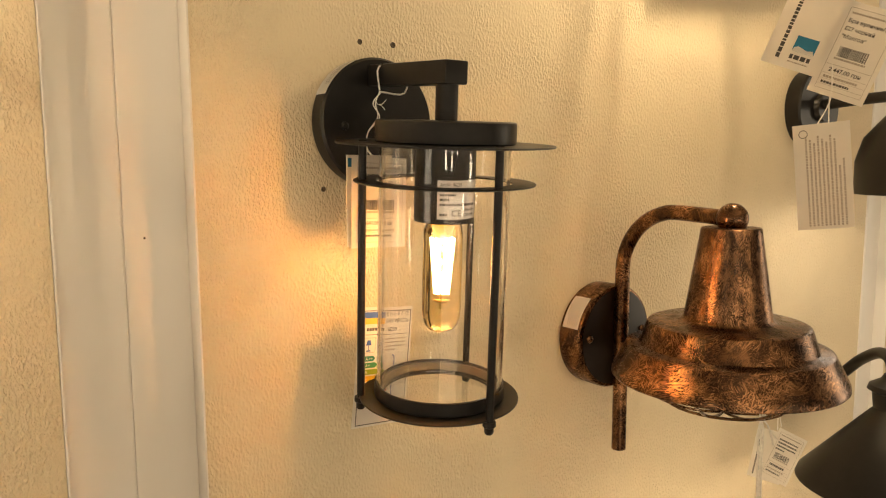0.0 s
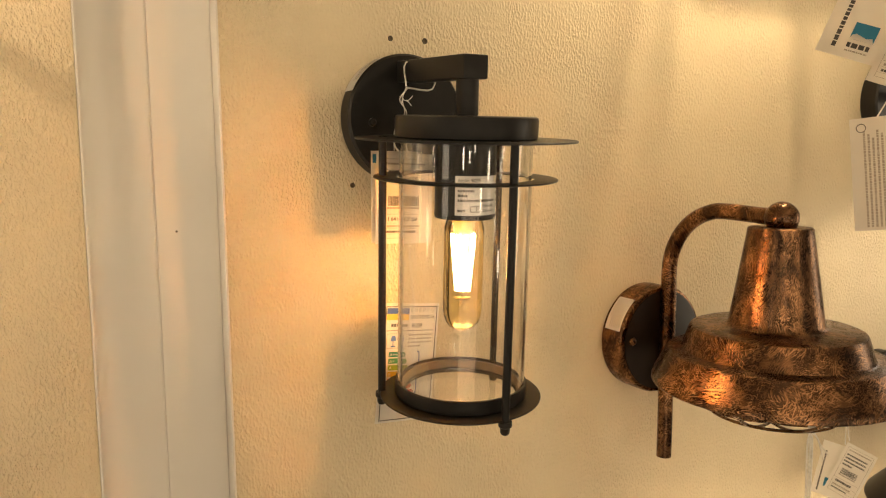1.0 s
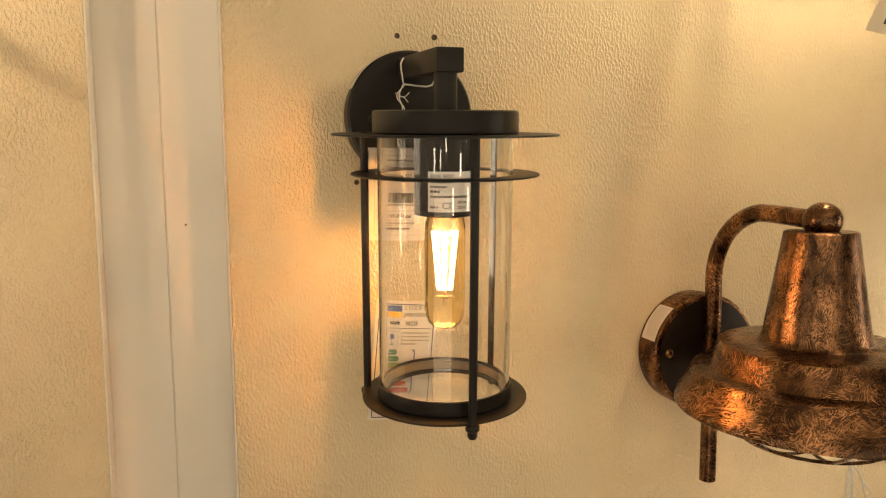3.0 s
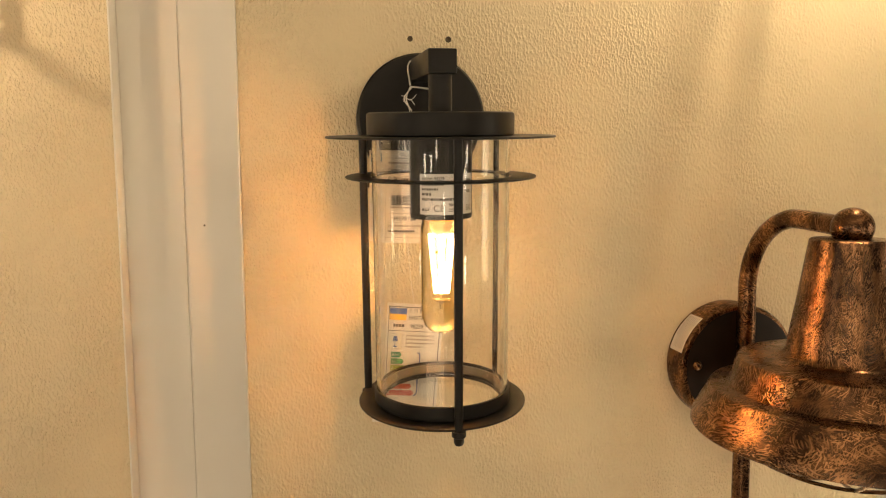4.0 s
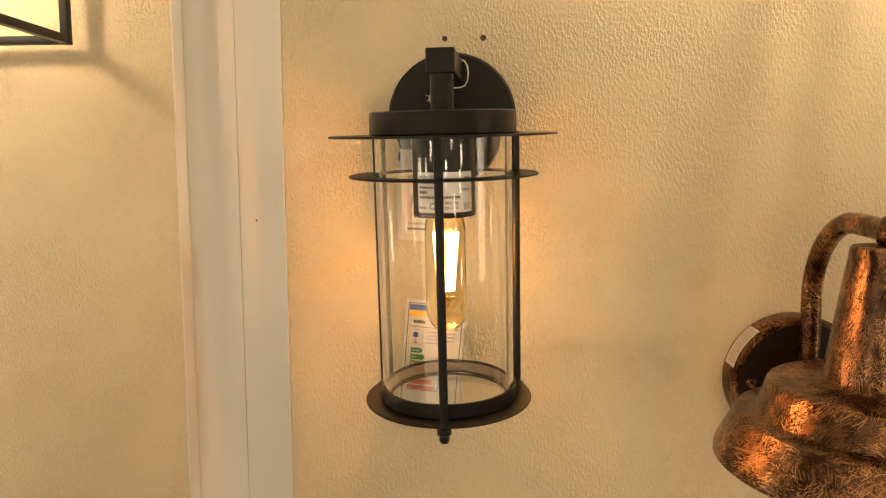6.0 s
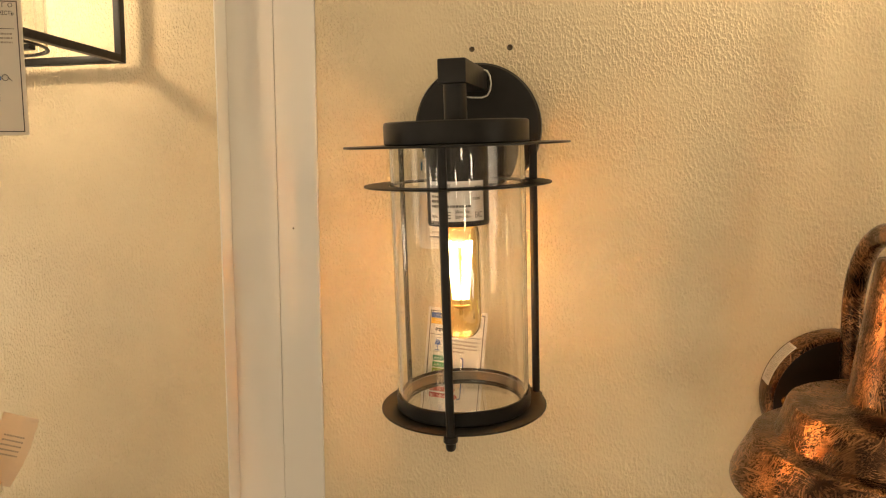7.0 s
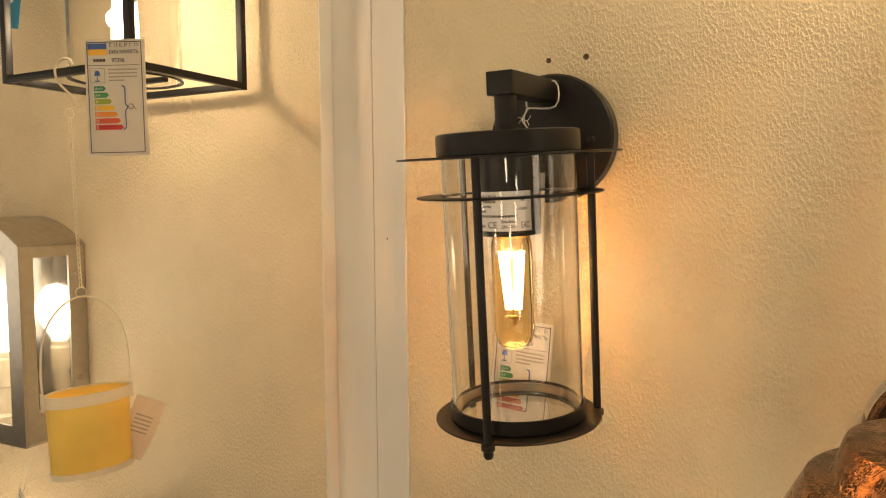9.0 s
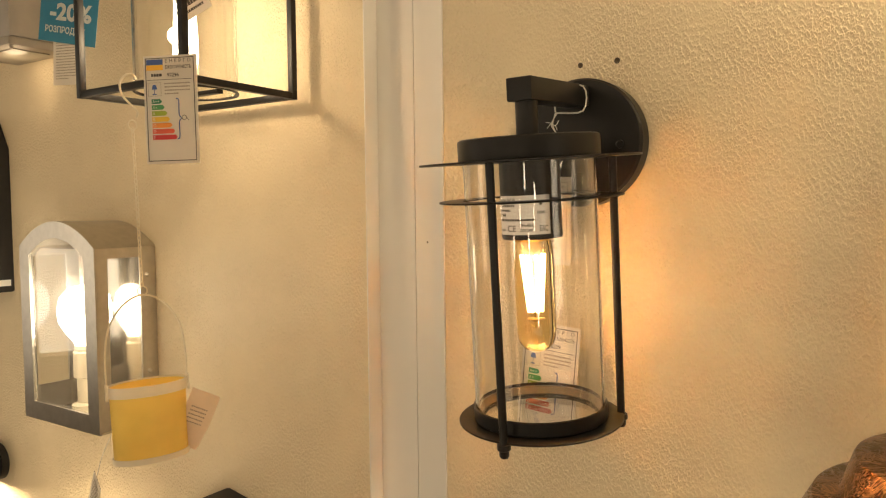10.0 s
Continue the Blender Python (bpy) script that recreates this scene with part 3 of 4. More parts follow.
def patch(parent, x, y, w, h, material, name="print", z=None):
    """Printed rectangle with its top left corner at x, -y."""
    z = LIFT if z is None else z
    return part(name, slab(x, x + w, -y - h, -y, z - 0.0001, z), material, parent, smooth=False)


def bars(parent, x, y, w, h, rows, material=None, fill=0.45, seed=1, grain=1.0):
    """Lines of print too small to read, as one mesh of broken bars."""
    rng = random.Random(seed)
    out = []
    for k in range(rows):
        yy = y + h * (k + 0.25) / rows
        xx = x
        end = x + w * (1 if k < rows - 1 or rows == 1 else rng.uniform(0.4, 0.8))
        while xx < end - 0.0005:
            ln = min(grain * rng.uniform(0.0010, 0.0026), end - xx)
            out.append(slab(xx, xx + ln, -yy - h / rows * fill, -yy, LIFT - 0.0001, LIFT))
            xx += ln + 0.0005 * grain
    return part("fine_print", merge(*out), material or GREYINK, parent, smooth=False)


def words(parent, text, x, y, size, material=None, width=0.0, name="lettering", z=None, bold=0.0):
    """Lettering as flat mesh with its baseline start at x, -y; width squeezes it to a length."""
    z = LIFT if z is None else z
    cu = bpy.data.curves.new("letters", "FONT")
    cu.body, cu.size, cu.offset = text, size, bold
    cu.resolution_u = 3
    tmp = new("letters", cu)
    bpy.context.view_layer.update()
    me = bpy.data.meshes.new_from_object(tmp.evaluated_get(bpy.context.evaluated_depsgraph_get()))
    bpy.data.objects.remove(tmp)
    bpy.data.curves.remove(cu)
    co = np.empty(len(me.vertices) * 3)
    me.vertices.foreach_get("co", co)
    co = co.reshape(-1, 3)
    if width and len(co):
        co[:, 0] *= width / max(co[:, 0].max(), 1e-6)
    co += (x, -y, z)
    me.vertices.foreach_set("co", co.ravel())
    me.materials.clear()
    me.materials.append(material or INK)
    me.name = name
    ob = new(name, me)
    ob.parent = parent
    return ob


def outline(parent, x, y, w, h, t, material, name="border"):
    b = [slab(x, x + w, -y - t, -y, LIFT - 0.0001, LIFT), slab(x, x + w, -y - h, -y - h + t, LIFT - 0.0001, LIFT),
         slab(x, x + t, -y - h + t, -y - t, LIFT - 0.0001, LIFT), slab(x + w - t, x + w, -y - h + t, -y - t, LIFT - 0.0001, LIFT)]
    return part(name, merge(*b), material, parent, smooth=False)


def barcode(parent, x, y, w, h, seed):
    rng = random.Random(seed)
    out, xx = [], x
    while xx < x + w - 0.0008:
        b = rng.choice((0.0003, 0.0005, 0.0008))
        out.append(slab(xx, xx + b, -y - h, -y, LIFT - 0.0001, LIFT))
        xx += b + rng.choice((0.0003, 0.0005))
    return part("barcode", merge(*out), INK, parent, smooth=False)


def energy_label(m, number, label):
    """Energy label of 53 x 101 mm, sized to fit the camera's view: flag, heading, article number, lamp sign, scale of
    arrows.
    """
    w, h = 0.053, 0.101
    c = card("energy_label", m, w, h, label, bend=0.001, thick=0.0004)
    # the card bows slightly, so its prints lie on a thin flat sheet just before it
    patch(c, 0.0006, 0.0006, w - 0.0012, h - 0.0012, PAPER, "label_face", 0.0014)
    global LIFT
    keep, LIFT = LIFT, 0.0017
    outline(c, 0.0024, 0.0024, w - 0.0048, h - 0.0048, 0.0007, INK)
    patch(c, 0.0035, 0.0038, 0.0165, 0.0050, BLUE, "flag_band", LIFT)
    patch(c, 0.0035, 0.0088, 0.0165, 0.0050, GOLD, "flag_band", LIFT)
    words(c, "Е Н Е Р Г О", 0.0220, 0.0070, 0.0044, width=0.0255)
    words(c, "ЕФЕКТИВНІСТЬ", 0.0220, 0.0128, 0.0042, width=0.0260, bold=0.00006)
    bars(c, 0.0080, 0.0160, 0.0105, 0.0042, 1, INK, 0.6, 5)
    words(c, number, 0.0240, 0.0202, 0.0050, width=0.0115, bold=0.00008)
    patch(c, 0.0035, 0.0225, 0.0440, 0.0004, INK, "rule", LIFT)
    outline(c, 0.0045, 0.0252, 0.0130, 0.0125, 0.0003, GREYINK, "sign_frame")
    lamp = bmesh.new()
    vs = [lamp.verts.new((x, -y, LIFT)) for x, y in ((0.0082, 0.0315), (0.0092, 0.0272), (0.0124, 0.0272), (0.0136, 0.0315))]
    lamp.faces.new(vs)
    lamp = merge(lamp, slab(0.0105, 0.0111, -0.0355, -0.0314, LIFT - 0.0001, LIFT), slab(0.0088, 0.0128, -0.0366, -0.0356, LIFT - 0.0001, LIFT))
    part("lamp_sign", lamp, BLUE, c, smooth=False)
    bars(c, 0.0210, 0.0250, 0.0250, 0.0125, 4, GREYINK, 0.4, 7)
    for k, grade in enumerate(("A++", "A+", "A", "B", "C", "D", "E")):
        y0, ln = 0.0405 + 0.0056 * k, 0.0085 + 0.0024 * k
        ar = bmesh.new()
        vs = [ar.verts.new((x, -y, LIFT)) for x, y in ((0.0075, y0), (0.0075 + ln, y0), (0.0095 + ln, y0 + 0.0022), (0.0075 + ln, y0 + 0.0044), (0.0075, y0 + 0.0044))]
        ar.faces.new(vs)
        part("grade_arrow", ar, SCALE_COLOURS[k], c, smooth=False)
        words(c, grade, 0.0083, y0 + 0.0037, 0.0040, PAPER, z=LIFT + 0.0002)
    part("brace", tube([(0.0320, -0.0405, LIFT), (0.0345, -0.0425, LIFT), (0.0345, -0.0550, LIFT), (0.0365, -0.0590, LIFT), (0.0345, -0.0630, LIFT), (0.0345, -0.0760, LIFT), (0.0320, -0.0785, LIFT)], 0.0005, 6, 4), BLUE, c)
    part("bulb_sign", tube([(0.0395 + 0.0022 * math.cos(a), -0.0585 + 0.0022 * math.sin(a), LIFT) for a in [k * math.pi / 6 for k in range(13)]] + [(0.0440, -0.0610, LIFT)], 0.00025, 6, 1), INK, c)
    LIFT = keep
    return c


def price_card(m, w, h, label, lines, price, seed, date=""):
    c = card("price_tag", m, w, h, label)
    outline(c, w * 0.10, h * 0.06, w * 0.82, h * 0.88, 0.0003, GREYINK)
    y = h * 0.13
    bars(c, w * 0.16, y - h * 0.035, w * 0.70, h * 0.035, 1, GREYINK, 0.6, seed)
    for ln in lines:
        y += h * 0.085
        words(c, ln, w * 0.15, y, h * 0.058, bold=0.00006)
    barcode(c, w * 0.22, h * 0.47, w * 0.52, h * 0.11, seed)
    bars(c, w * 0.20, h * 0.585, w * 0.55, h * 0.03, 1, GREYINK, 0.7, seed + 1)
    patch(c, w * 0.12, h * 0.67, w * 0.78, 0.0003, GREYINK, "rule")
    if not price:
        bars(c, w * 0.16, h * 0.17, w * 0.66, h * 0.26, 4, INK, 0.45, seed + 5)
        bars(c, w * 0.20, h * 0.69, w * 0.5, h * 0.06, 1, INK, 0.7, seed + 6)
    else:
        words(c, price, w * 0.20, h * 0.745, h * 0.062, bold=0.0001)
    for k in (0.77, 0.83, 0.89):
        patch(c, w * 0.12, h * k, w * 0.78, 0.0002, GREYINK, "rule")
    bars(c, w * 0.16, h * 0.785, w * 0.6, h * 0.035, 1, GREYINK, 0.7, seed + 2)
    bars(c, w * 0.16, h * 0.845, w * 0.5, h * 0.035, 1, INK, 0.7, seed + 3)
    return c


def cord(name, pts, r, parent, material=None):
    """String under a card, its points given in the world."""
    inv = parent.matrix_world.inverted()
    return part(name, tube([inv @ Vector(p) for p in pts], r, 6, 5), material or STRING, parent, "twisted white string")


# tags on the glass lantern
bt = card("brand_tag", corner((0.2800, -0.0455, 1.5065), (1, 0.10, -0.01)), 0.040, 0.0735, "white card tag behind the price tag in the lantern")
patch(bt, 0.0012, 0.0025, 0.0060, 0.0070, TEAL, "brand_mark")
p = price_card(corner((0.2835, -0.0480, 1.5050), (1, 0.02, -0.03)), 0.050, 0.073, "white price tag hanging on string behind lantern glass", ("Світильник", "вуличний E27"), "1 641,00 грн", 11)
loop = []
for x, y, z in ((0.3140, -0.0410, 1.5585), (0.3140, -0.0410, 1.5775), (0.3385, -0.0405, 1.5775), (0.3385, -0.0405, 1.5575), (0.3140, -0.0410, 1.5575)):
    loop.append((x, y, z))
part("string_loop", tube([p.matrix_world.inverted() @ Vector(q) for q in loop], 0.0007, 6, 4), STRING, p, "white string looped over the arm")
for dx, dy in ((0, 0), (0.0018, 0.001)):
    cord("string", [(0.3140 + dx, -0.0410, 1.5575), (0.3110 - dx, -0.0395 + dy, 1.5480), (0.3140 + dx, -0.0375, 1.5370), (0.3090, -0.0300, 1.5250), (0.3085, -0.0290, 1.5120), (0.3080 + dx, -0.0415, 1.5030)], 0.0005, p)
for k, (ex, ez) in enumerate(((0.3065, 1.5500), (0.3080, 1.5450), (0.3185, 1.5510), (0.3170, 1.5430))):
    cord("loose_end", [(0.3125, -0.0400, 1.5475), ((ex + 0.3125) / 2, -0.0420, 1.5495 - 0.001 * k), (ex, -0.0440, ez)], 0.0003, p)
e = energy_label(corner((0.2880, -0.0470, 1.3830), (0.0530, 0.0030, -0.0050), (-0.09, 0, -1)), "96239", "white energy label with coloured scale hanging behind lantern")
cord("string", [(0.3140, -0.0455, 1.3810), (0.3105, -0.0430, 1.4100), (0.3085, -0.0350, 1.4600), (0.3080, -0.0290, 1.5120)], 0.0003, e)


def wrap_sticker(name, r, a0, a1, z0, z1, face, label, material, rows, thick=0.00025, text=()):
    """Sticker wrapped round a cylinder about local z; face: pose of the cylinder."""
    bm = bmesh.new()
    n = 24
    v = [[[bm.verts.new(((r + s) * math.cos(a), (r + s) * math.sin(a), z)) for s in (0, thick)] for z in (z0, z1)] for a in [a0 + (a1 - a0) * k / n for k in range(n + 1)]]
    for k in range(n):
        p0, p1 = v[k], v[k + 1]
        bm.faces.new((p0[0][1], p1[0][1], p1[1][1], p0[1][1]))
        bm.faces.new((p0[0][0], p0[1][0], p1[1][0], p1[0][0]))
        bm.faces.new((p0[1][0], p0[1][1], p1[1][1], p1[1][0]))
        bm.faces.new((p0[0][0], p1[0][0], p1[0][1], p0[0][1]))
    bm.faces.new((v[0][0][0], v[0][0][1], v[0][1][1], v[0][1][0]))
    bm.faces.new((v[n][0][0], v[n][1][0], v[n][1][1], v[n][0][1]))
    ob = part(name, bm, material)
    ob.matrix_world = face
    tagged(ob, label, "sticker", "stickers")
    flat = [bars(ob, *row) for row in rows] + [words(ob, *t[:4], width=t[4], bold=0.00006) for t in text]
    rr = r + thick + 0.00012
    for f in flat:
        for q in f.data.vertices:
            a = a0 + q.co.x / rr
            q.co = (rr * math.cos(a), rr * math.sin(a), z1 + q.co.y)
    return ob


wrap_sticker("socket_sticker", 0.02275, radians(-139), radians(-28), -0.0550, -0.0265, BODY, "silver rating sticker round the lamp socket", SILVER,
             [(0.0020, 0.0055, 0.016, 0.0030, 1, INK, 0.6, 3), (0.0020, 0.0092, 0.012, 0.0026, 1, INK, 0.6, 4), (0.0020, 0.0125, 0.007, 0.0026, 1, INK, 0.7, 6),
              (0.0020, 0.0160, 0.032, 0.0030, 1, INK, 0.6, 8), (0.0020, 0.0235, 0.006, 0.0026, 1, INK, 0.7, 9), (0.0365, 0.0030, 0.0055, 0.0045, 2, INK, 0.6, 10)],
             text=(("Art.Nr. 96239", 0.0020, 0.0043, 0.0036, 0.0165), ("CE", 0.0105, 0.0262, 0.0068, 0.0080), ("50Hz-60Hz", 0.0215, 0.0225, 0.0030, 0.0105),
                   ("220V-240V~", 0.0215, 0.0262, 0.0030, 0.0115), ("EAC", 0.0360, 0.0262, 0.0062, 0.0065), ("13083", 0.0345, 0.0135, 0.0030, 0.0065)))
PLATE = pose(0.3265, 0, 1.5338) @ pose(0, 0, 0, 90)
wrap_sticker("plate_sticker", 0.0546, radians(114), radians(156), 0.0015, 0.0185, PLATE, "white paper sticker on the lantern's wall plate", PAPER,
             [(0.002, 0.0015, 0.029, 0.010, 5, GREYINK, 0.4, 12)])
BPLATE = pose(0.6205, 0, 1.308) @ pose(0, 0, 0, 90)
wrap_sticker("plate_sticker", 0.0576, radians(128), radians(166), 0.0045, 0.0265, BPLATE, "white printed sticker on the bronze wall plate", PAPER,
             [(0.002, 0.0020, 0.033, 0.018, 7, GREYINK, 0.35, 13)])

# tags hanging beside the bronze lamp
R = Vector((0.5, -0.866, 0))
big = card("brand_tag", corner((0.6622, -0.2014, 1.6770), R + Vector((0, 0, -0.39)), (-0.17, 0.3, -1)), 0.052, 0.090, "large white card tag with teal mark", bend=0.0)
patch(big, 0.0215, 0.0600, 0.0190, 0.0140, TEAL, "brand_mark")
hole = bmesh.new()
hole.faces.new([hole.verts.new((x, -y, LIFT + 0.0002)) for x, y in ((0.0215, 0.0740), (0.0225, 0.0705), (0.0255, 0.0690), (0.0340, 0.0712), (0.0385, 0.0700), (0.0405, 0.0740))])
part("brand_mark", hole, PAPER, big, "white swoosh", smooth=False)
bars(big, 0.0215, 0.0755, 0.0180, 0.0055, 1, INK, 0.7, 21, 2.2)
bars(big, 0.0215, 0.0825, 0.0180, 0.0016, 1, GREYINK, 0.7, 22)
ver = bars(big, 0.0, 0.0, 0.066, 0.0080, 1, INK, 0.42, 23, 1.7)
for v in ver.data.vertices:
    v.co = (0.0135 - 0.0 + v.co.y + 0.002, -0.083 + v.co.x, v.co.z)
pr = price_card(corner((0.6790, -0.2340, 1.6410), R + Vector((0, 0, -0.39)), (-0.17, 0.3, -1)), 0.048, 0.082, "white price tag on the brand tag's string", ("Бра вуличне/1 6", "E27 чорний", "\"Мелгоа\""), "2 447,00 грн", 31)
cord("string", [(0.6790, -0.2300, 1.6500), (0.7000, -0.1900, 1.7500), (0.7400, -0.1650, 1.9400)], 0.0006, big)
tt = card("care_tag", corner((0.6580, -0.2000, 1.5315), R + Vector((0, 0, 0.10)), (0.12, -0.2, -1.9)), 0.0465, 0.096, "white care tag with small print on string")
for k in range(10):
    ln = bars(tt, 0, 0, (0.082 if k < 8 else 0.060) - 0.003 * (k % 3), 0.0030, 1, GREYINK, 0.55, 40 + k)
    for v in ln.data.vertices:
        v.co = (0.0120 + 0.0033 * k + v.co.y, -0.093 + v.co.x, v.co.z)
part("round_sign", tube([(0.0085 + 0.0035 * math.cos(k * math.pi / 8), -0.0085 + 0.0035 * math.sin(k * math.pi / 8), LIFT) for k in range(17)], 0.0003, 6, 1), INK, tt)
for dx in (-0.004, 0.005):
    cord("string", [(0.6700 + dx * 0.5, -0.2215 - dx * 0.87, 1.5330), (0.6728, -0.2250, 1.5520), (0.6735, -0.2260, 1.5720), (0.6800, -0.2180, 1.6400), (0.7000, -0.1900, 1.7500)], 0.0006, tt)

b1 = card("brand_tag", corner((0.8958, -0.0442, 1.1475), (0.40, -0.90, -0.14), (-0.40, 0.01, -0.92)), 0.040, 0.066, "white card tag with teal mark beside the cone lamp")
patch(b1, 0.0115, 0.0440, 0.0110, 0.0110, TEAL, "brand_mark")
ver = bars(b1, 0.0, 0.0, 0.050, 0.0042, 1, INK, 0.42, 52)
for v in ver.data.vertices:
    v.co = (0.0080 + v.co.y, -0.062 + v.co.x, v.co.z)
b2 = price_card(corner((0.9010, -0.0715, 1.1525), (0.0106, -0.0320, -0.0112), (-0.0230, 0.0067, -0.0585)), 0.0355, 0.0660, "white price tag beside the cone lamp", (), "", 51)
cord("string", [(0.9010, -0.0735, 1.1540), (0.9060, -0.0670, 1.1780), (0.9400, -0.0500, 1.2300), (1.0000, -0.0400, 1.2250), (1.0680, -0.0330, 1.1880)], 0.0006, b2)
cord("string", [(0.9000, -0.0690, 1.1480), (0.9070, -0.0650, 1.1780), (0.9400, -0.0490, 1.2310), (1.0000, -0.0390, 1.2260), (1.0680, -0.0330, 1.1885)], 0.0006, b1)

# white string left knotted round the cage
ks = thing("knotted_string", pose(0.6230, -0.2050, 1.2700), "white cotton string knotted round the bronze lamp's wire cage", "string", "tags")
for dx in (-0.0022, 0.0, 0.0018):
    cord("loop", [(0.6230 + dx * 0.5 + 0.0030 * math.cos(q) * 0.866, -0.2050 - dx * 0.87 + 0.0030 * math.cos(q) * 0.5, 1.2640 + 0.0036 * math.sin(q)) for q in [k * math.pi / 4 for k in range(9)]], 0.0009, ks)
for dx, dz in ((-0.0016, 1.150), (0.0002, 1.135), (0.0018, 1.162)):
    cord("strand", [(0.6210, -0.2055, 1.2620), (0.6213 + dx * 0.5, -0.2050 - dx, 1.2500), (0.6215 + dx * 0.4, -0.2056 - dx * 0.87, 1.2000), (0.6220 + dx * 0.5, -0.2060 - dx * 0.8, dz)], 0.0009, ks)
cord("loose_end", [(0.6230, -0.2065, 1.2625), (0.6248, -0.2090, 1.2580), (0.6265, -0.2115, 1.2520), (0.6300, -0.2170, 1.2440)], 0.0008, ks)
cord("loose_end", [(0.6230, -0.2070, 1.2620), (0.6255, -0.2098, 1.2560), (0.6270, -0.2120, 1.2470), (0.6280, -0.2140, 1.2390)], 0.0008, ks)

# ---- candle pot on a chain under the box lantern ----
def candle_pot():
    t = thing("candle_pot", pose(-0.0925, -0.1515, 1.2235, 0, -1.5, math.degrees(math.atan2(0.916, 0.4))), "yellow hanging candle pot in a cream metal bail", "candle holder", "hanging decorations")

    def oval(r, z0, z1, rin, n=48, sq=0.55):
        bm = lathe([(rin, z0), (r, z0), (r, z1), (rin, z1)], n, True)
        bmesh.ops.scale(bm, vec=(1, sq, 1), verts=bm.verts)
        return bm

    body = lathe([(0, 0.004), (0.0355, 0.004), (0.0365, 0.006), (0.0375, 0.078), (0.0365, 0.0785), (0.0340, 0.072), (0, 0.071)], 56)
    bmesh.ops.scale(body, vec=(1, 0.55, 1), verts=body.verts)
    part("wax", body, WAX, t)
    part("top_band", oval(0.0388, 0.0690, 0.0800, 0.0376), CREAM_METAL, t)
    part("base_band", oval(0.0378, 0.0000, 0.0060, 0.0366), CREAM_METAL, t)
    part("bail", tube([(-0.0388, 0, 0.072), (-0.0392, 0, 0.105), (-0.0345, 0, 0.138), (-0.020, 0, 0.161), (0, 0, 0.1705), (0.020, 0, 0.161), (0.0345, 0, 0.138), (0.0392, 0, 0.105), (0.0388, 0, 0.072)], 0.0010, 8, 6), CREAM_METAL, t)
    for sx in (-1, 1):
        part("lug", slab(sx * 0.0396 - 0.0012, sx * 0.0396 + 0.0012, -0.003, 0.003, 0.066, 0.083, 0.0005), CREAM_METAL, t)
    part("ring", tube([(0.0048 * math.cos(k * math.pi / 8), 0, 0.1745 + 0.0048 * math.sin(k * math.pi / 8)) for k in range(17)], 0.0007, 6, 1), CREAM_METAL, t)
    ch = new("chain")
    ch.parent = t
    link = None
    nlink = 34
    for k in range(nlink):
        z = 0.1815 + (0.338 - 0.1815) * k / (nlink - 1)
        rot = Matrix.Rotation(radians(90 * (k % 2) + 30), 4, "Z")
        if link is None:
            link = part("link", tube([(0.0017 * math.cos(a), 0, 0.0027 * math.sin(a)) for a in [i * math.pi / 5 for i in range(11)]], 0.0006, 5, 1), CREAM_METAL, ch)
            link.matrix_basis = Matrix.Translation((0, 0, z)) @ rot
        else:
            o = new("link", link.data)
            o.parent = ch
            o.matrix_basis = Matrix.Translation((0, 0, z)) @ rot
    part("upper_ring", tube([(0.0040 * math.cos(k * math.pi / 8), 0, 0.343 + 0.0050 * math.sin(k * math.pi / 8)) for k in range(17)], 0.0007, 6, 1), CREAM_METAL, t)
    part("hook", tube([(0.004, 0, 0.350), (0.0055, 0, 0.356), (0.001, 0, 0.362), (-0.0075, 0, 0.372), (-0.0095, 0, 0.384), (-0.004, 0, 0.3925), (0.003, 0, 0.3935), (0.006, 0, 0.389)], 0.0011, 8, 5), CREAM_METAL, t)
    return t


candle_pot()
pt = card("paper_tag", corner((-0.0750, -0.1120, 1.2915), (0.45, 0.85, -0.50), (-0.10, -0.25, -1)), 0.032, 0.060, "crumpled white paper tag hanging from the candle pot", THIN_PAPER, bend=0.006)
bars(pt, 0.006, 0.016, 0.018, 0.028, 7, GREYINK, 0.35, 61)
for f in pt.children:
    for v in f.data.vertices:
        v.co.z += 0.006 * math.sin(math.pi * -v.co.y / 0.056)

energy_label(corner((-0.0430, -0.1815, 1.6245), (0.9, 0.43, 0.012), (0.075, 0.03, -1)), "97296", "white energy label with coloured scale on the box lantern")
tg = card("brand_tag", corner((-0.0350, -0.1700, 1.7100), (0.80, 0.36, 0.45), (0.40, 0.20, -1.0)), 0.030, 0.060, "white card tag hung in the box lantern")
bars(tg, 0.004, 0.040, 0.022, 0.008, 1, INK, 0.8, 71)
bars(tg, 0.006, 0.051, 0.018, 0.003, 1, INK, 0.8, 72)

# ---- lamps past the steel lantern ----
def grey_box_lamp():
    t = thing("grey_box_lamp", pose(-0.552, 0, 1.712), "grey cast metal box wall lamp with glass base", "wall lamp", "wall lamps")
    part("body", slab(-0.070, 0.070, -0.085, 0, 0.012, 0.150, 0.004), GREYPLASTIC, t)
    part("rim", slab(-0.072, 0.072, -0.087, -0.001, 0.0, 0.0118, 0.002), GREYPLASTIC, t)
    part("base_pane", slab(-0.050, 0.050, -0.070, -0.018, -0.0016, -0.0002, 0.0003), FROST, t, "frosted glass")
    part("screw", ball(0.003, (0.062, -0.078, -0.001), 12), STEEL, t)
    return t


